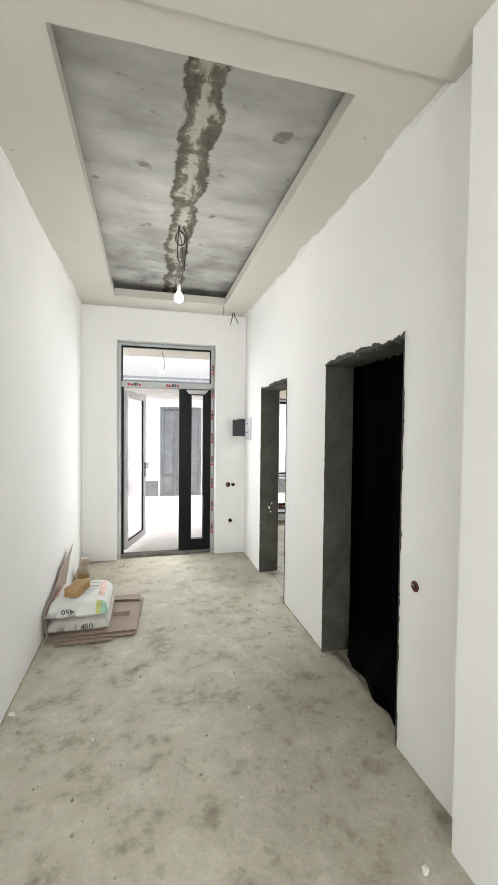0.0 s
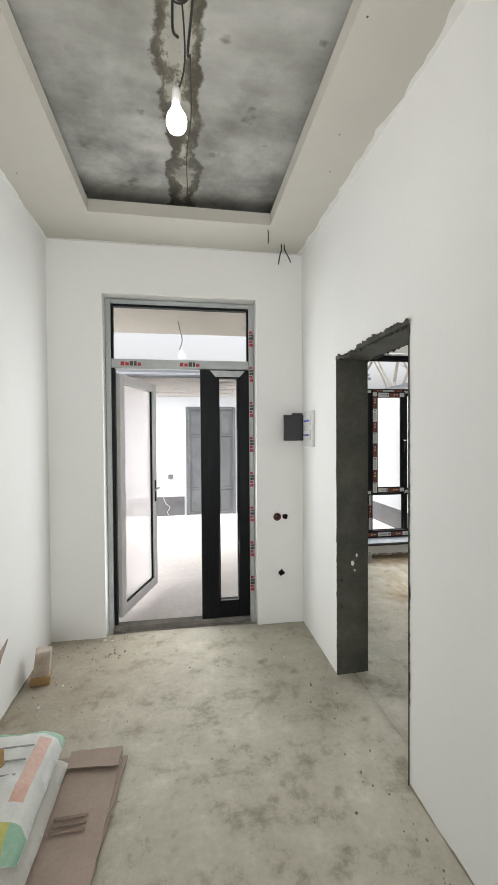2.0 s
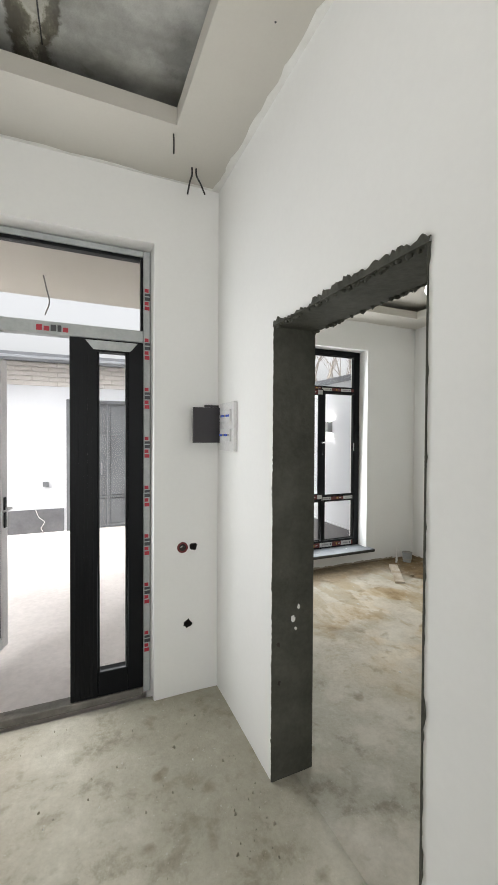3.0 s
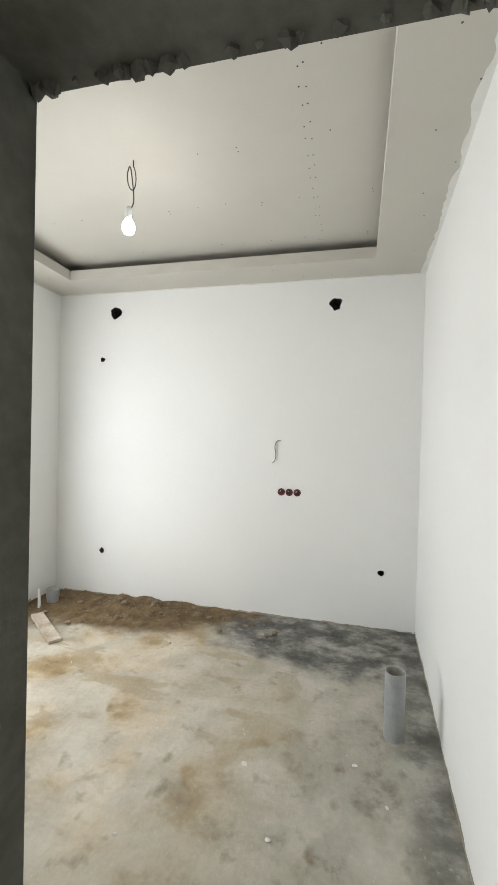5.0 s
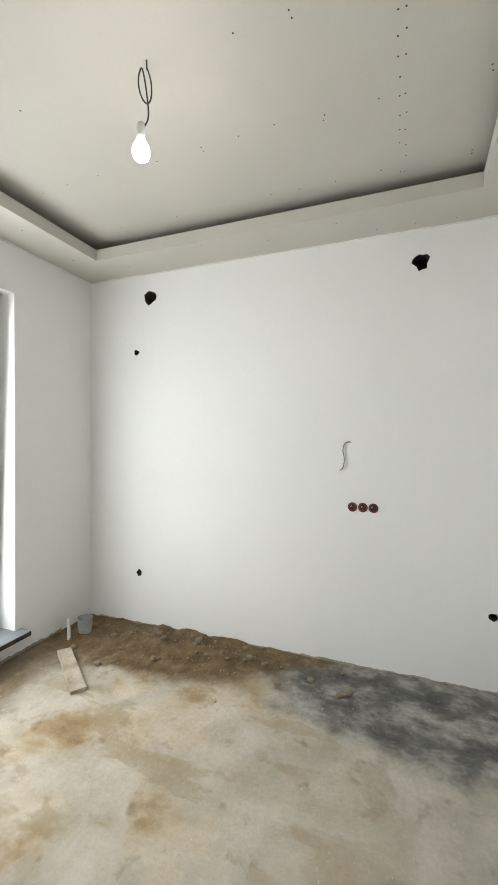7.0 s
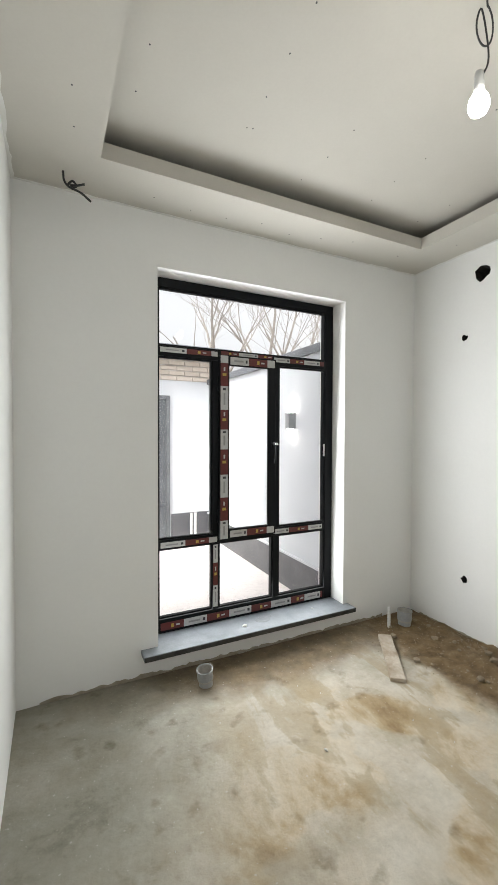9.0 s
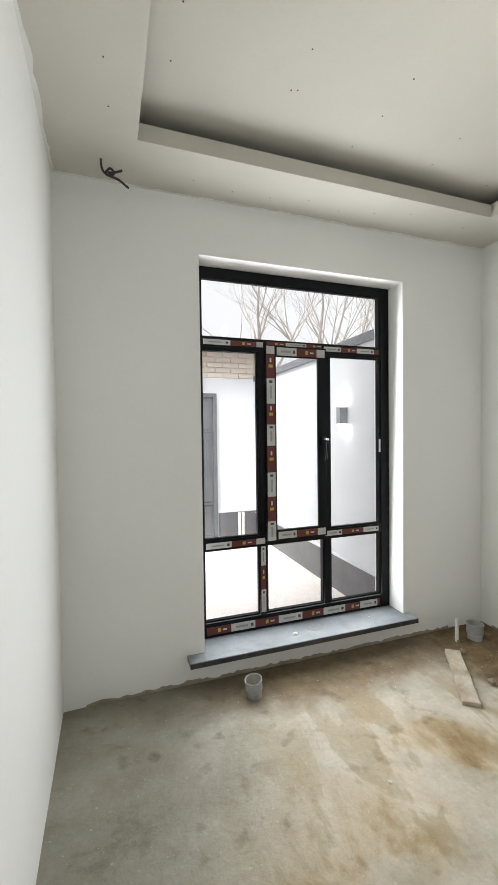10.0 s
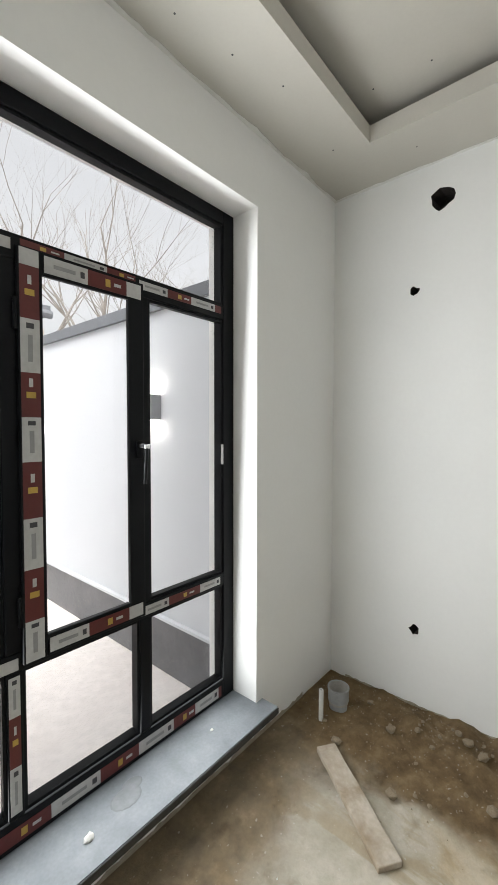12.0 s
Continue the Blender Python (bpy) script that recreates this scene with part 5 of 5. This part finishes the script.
crumbs("floor_crumbs", 420, lambda r: (r.uniform(0.0, 1.93), r.uniform(1.2, 5.5)), MORTAR, "brown crumbs of mortar strewn over the screed", 0.002, 0.010, 71)
crumbs("floor_crumbs", 200, lambda r: (XR - abs(r.gauss(0, 0.10)) - 0.01, r.uniform(1.7, 5.5)), MORTAR, "mortar crumbs swept against the foot of the wall", 0.002, 0.012, 72)
crumbs("floor_crumbs", 160, lambda r: (r.uniform(-0.02, 0.6), 5.5 - abs(r.gauss(0, 0.45))), MORTAR, "brown crumbs near the entrance", 0.002, 0.012, 73)
crumbs("floor_chips", 70, lambda r: (r.uniform(0.0, 1.9), r.uniform(1.0, 5.4)), WHITECHIP, "tiny white putty flakes on the screed", 0.002, 0.008, 74)
crumbs("floor_chips", 50, lambda r: (r.uniform(2.4, 5.2), r.uniform(3.9, 6.9)), WHITECHIP, "tiny white putty flakes on the rough floor", 0.002, 0.007, 75)

# screw heads in the plasterboard
bm = bmesh.new()
def screw(x, y, z):
    n = 6
    c = [bm.verts.new((x + 0.0042 * math.cos(k * math.pi / 3), y + 0.0042 * math.sin(k * math.pi / 3), z - 0.0012)) for k in range(n)]
    d = [bm.verts.new((v.co.x, v.co.y, z + 0.001)) for v in c]
    bm.faces.new(c)
    for k in range(n): bm.faces.new((c[k], d[k], d[(k + 1) % n], c[(k + 1) % n]))
for ix in range(5):
    for iy in range(12):
        if rnd.random() < 0.72:
            x, y = 2.80 + ix * 0.52 + rnd.uniform(-0.02, 0.02), 4.2 + iy * 0.225 + rnd.uniform(-0.03, 0.03)
            screw(x, y, 3.155)
            if rnd.random() < 0.35: screw(x + 0.03, y + rnd.uniform(-0.01, 0.01), 3.155)
for k in range(11):
    y = 4.2 + k * 0.24
    for x in (2.45, 5.15):
        if rnd.random() < 0.8: screw(x + rnd.uniform(-0.12, 0.12), y, ZR)
for k in range(10):
    x = 2.75 + k * 0.24
    for y in (3.9, 6.95):
        if rnd.random() < 0.8: screw(x, y + rnd.uniform(-0.1, 0.1), ZR)
for k in range(11):
    for x in (0.15, 1.78):
        if rnd.random() < 0.45: screw(x + rnd.uniform(-0.1, 0.1), 2.2 + k * 0.28, ZH)
for k in range(15):
    for d in (-0.014, 0.014):
        if rnd.random() < 0.85: screw(3.45 + k * 0.105 + rnd.uniform(-0.02, 0.02), 4.52 + d + rnd.uniform(-0.004, 0.004), 3.155)
tagged(mesh_ob("screw_heads", bm, PRINT_DARK), "dark drywall screw heads in the plasterboard", "screws", kind="stuff")
settle(earlier)


# ---------------------------------------------------------------- the yard
tagged(mesh_ob("ground", boxes((-90, 90, YE + 0.31, 180, -0.30, -0.06)), PAVING), kind="structure")
tagged(mesh_ob("ground_under_house", boxes((-90, 90, -90, YE + 0.31, -0.40, -0.16)), PAVING), kind="structure")
GZ, FY, FX = -0.06, 10.73, 4.65
tagged(mesh_ob("wall_yard_far", boxes((-4.0, 9.0, FY, FY + 0.3, GZ, 2.40)), FACADE), kind="structure")
tagged(mesh_ob("wall_yard_east", boxes((FX, FX + 0.25, YW + 0.345, FY, GZ, 2.36)), FACADE), kind="structure")
tagged(mesh_ob("wall_yard_coping", boxes((FX - 0.03, FX + 0.28, YW + 0.345, FY - 0.01, 2.36, 2.44)), EAVE), kind="structure")
tagged(mesh_ob("wall_yard_west", boxes((-3.2, -3.0, YE + 0.3, FY, GZ, 2.6)), FACADE), kind="structure")
tagged(mesh_ob("porch_ceiling", boxes((-3.0, XR - 0.002, YE + 0.305, 7.15, 2.80, 2.98)), GYPSUM), kind="structure")
tagged(mesh_ob("eave_far", boxes((-4.0, 4.95, FY - 0.28, FY + 0.5, 2.80, 2.90)), EAVE), kind="structure")
tagged(mesh_ob("gutter_far", tube([(-4.0, FY - 0.30, 2.80), (4.95, FY - 0.30, 2.80)], 0.045, 8), EAVE), kind="structure")
for a, b in ((-3.0, 0.98), (4.04, FX)):
    tagged(mesh_ob("plinth_far", boxes((a, b, FY - 0.02, FY - 0.001, GZ, 0.33)), PLINTH), kind="structure")
tagged(mesh_ob("plinth_east", boxes((FX - 0.02, FX - 0.001, YW + 0.345, FY - 0.021, GZ, 0.29)), PLINTH), kind="structure")
tagged(mesh_ob("plinth_east_edge", boxes((FX - 0.03, FX - 0.001, YW + 0.345, FY - 0.021, 0.291, 0.31)), FACADE), kind="structure")

band = tagged(mesh_ob("wall_brick_band", boxes((-3.0, 4.95, FY + 0.02, FY + 0.25, 2.401, 2.799)), FACADE_BRICK), kind="structure")
bb = bevelled(boxes((-0.12, 0.12, 0, 0.12, 0, 0.066)), 0.004, 1)
bme = bpy.data.meshes.new("brick")
bb.to_mesh(bme)
bb.free()
bme2 = bme.copy()
bme.materials.append(FACADE_BRICK), bme2.materials.append(TAN_BRICK)
for r in range(5):
    for k in range(32):
        x = -3.0 + 0.25 * k + (0.125 if r % 2 else 0)
        b = new("brick", bme2 if x > 2.6 else bme)
        b.parent = band
        b.location = (x, FY - 0.002 + 0.005 * math.sin(k * 3.7 + r), 2.404 + r * 0.079)


def yard_door(name, x0, x1, top, cols, label, glass_right=False):
    th = empty(name, pose((x0 + x1) / 2, FY, GZ))
    tagged(th, label, "door")
    w, h = (x1 - x0) / 2, top - GZ
    for b in ((-w, -w + 0.06, -0.05, 0, 0, h), (w - 0.06, w, -0.05, 0, 0, h), (-w + 0.06, w - 0.06, -0.05, 0, h - 0.06, h)):
        part("door_frame", bevelled(boxes(b), 0.004, 1), EXTDOOR, th)
    cw = (2 * w - 0.12) / cols
    for c in range(cols):
        a = -w + 0.06 + c * cw
        leaf = part("leaf", boxes((a + 0.003, a + cw - 0.003, -0.022, -0.001, 0.02, h - 0.061)), EXTDOOR, th)
        for z0, z1 in ((0.08, 0.52), (0.58, 1.62), (1.68, h - 0.12)):
            bm_ = bevelled(boxes((a + 0.05, a + cw - 0.05, -0.038, -0.0225, z0, z1)), 0.010, 2)
            part("raised_panel", bm_, EXTDOOR, leaf)
        for z0, z1 in ((0.02, 0.07), (0.53, 0.57), (1.63, 1.67)):
            part("rib", bevelled(boxes((a + 0.003, a + cw - 0.003, -0.045, -0.0225, z0, z1)), 0.004, 1), EXTDOOR, leaf)
        part("rib", bevelled(boxes((a + 0.003, a + 0.04, -0.046, -0.0225, 0.08, h - 0.07)), 0.004, 1), EXTDOOR, leaf)
    part("pull", tube(smooth_line([(0.05, -0.045, 0.95), (0.05, -0.09, 0.97), (0.05, -0.09, 1.13), (0.05, -0.045, 1.15)], 4), 0.008), STEEL, th, "steel pull handle", True)


yard_door("yard_door", 1.02, 2.05, 2.19, 3, "grey panelled metal door in the white yard wall")
yard_door("yard_door", 2.62, 4.01, 2.16, 2, "grey double metal door in the white yard wall")


def sconce(y):
    th = empty("wall_lamp", pose(FX, y, 1.72))
    tagged(th, "small dark up and down wall lamp, lit, on white facade", "lamp", "wall lamps in the yard")
    part("housing", bevelled(boxes((-0.085, -0.001, -0.036, 0.036, -0.085, 0.085)), 0.004, 2), LAMP_GREY, th)
    for z in (-0.0865, 0.0865):
        part("diffuser", boxes((-0.072, -0.015, -0.028, 0.028, z - 0.001, z + 0.001)), WALL_LAMP_GLOW, th)


sconce(8.17), sconce(9.98)
for x in (4.30, 4.36):
    pipe_stub("yard_pipe", x, 10.52, GZ, 0.42, 0.022, "thin white pipe standing by the dark plinth", PIPE_WHITE)
th = empty("yard_socket", pose(0.70, FY, 0.75))
tagged(th, "small dark socket on the white yard wall", "socket")
part("box_body", bevelled(boxes((-0.045, 0.045, -0.03, 0, -0.04, 0.04)), 0.004, 2), EXTDOOR, th)
cable("porch_wire", [(0.93, 6.6, 2.80), (0.95, 6.6, 2.70), (0.97, 6.6, 2.60), (0.94, 6.59, 2.50)], 0.005, CABLE_GREY, "thin grey wire hanging from the porch ceiling")
cable("yard_wire", [(0.55, FY - 0.03, 0.33), (0.60, FY - 0.035, 0.2), (0.68, FY - 0.035, 0.12), (0.63, FY - 0.035, 0.02), (0.66, FY - 0.04, -0.04)], 0.006, PIPE_WHITE, "white cable looped on the dark plinth")


def bare_tree(x, y, h, seed):
    """Leafless tree: tapered trunk and forking limbs."""
    r = random.Random(seed)
    th = empty("bare_tree", pose(x, y, GZ))
    tagged(th, "leafless pale tree behind the yard wall", "tree", "bare trees behind the wall")
    def limb(p, d, length, rad):
        pts, rr = [p.copy()], [rad]
        q, dd = p.copy(), d.copy()
        for k in range(5):
            dd = (dd + Vector((r.uniform(-1, 1), r.uniform(-1, 1), r.uniform(-0.3, 0.5))) * 0.13).normalized()
            q = q + dd * length / 5
            pts.append(q.copy())
            rr.append(rad * (1 - 0.14 * (k + 1)))
        return pts, rr
    pts, rr = limb(Vector((0, 0, 0)), Vector((0, 0, 1)), h * 0.42, 0.13)
    trunk = part("trunk", tube(pts, rr, 8), BARK, th, smooth=True)
    crown = bmesh.new()
    tmp = bpy.data.meshes.new("tmp")
    def grow(p, d, length, rad, depth):
        pts_, rr_ = limb(p, d, length, rad)
        b = tube(pts_, rr_, 5, False)
        b.to_mesh(tmp)
        b.free()
        crown.from_mesh(tmp)
        if depth == 0: return
        for k in range(r.choice((3, 3, 4))):
            i = r.randint(2, 5)
            a = r.uniform(0, 2 * math.pi)
            nd = ((pts_[5] - pts_[3]).normalized() + Vector((math.cos(a), math.sin(a), r.uniform(0.0, 0.5))) * 0.55).normalized()
            grow(pts_[i], nd, length * r.uniform(0.55, 0.8), rr_[i] * 0.68, depth - 1)
    for k in range(5):
        a = k * 2.5 + r.uniform(0, 1)
        grow(pts[r.randint(3, 5)], Vector((math.cos(a) * 0.5, math.sin(a) * 0.5, 1)).normalized(), h * 0.36, 0.062, 3)
    part("crown", crown, BARK, trunk, "bare forking branches")


for i, (x, y, h) in enumerate(((7.4, 17.0, 8.2), (9.1, 16.5, 8.8), (10.6, 17.5, 8.0), (12.4, 18.0, 8.4), (11.0, 14.2, 7.0))):
    bare_tree(x, y, h, 31 + i)
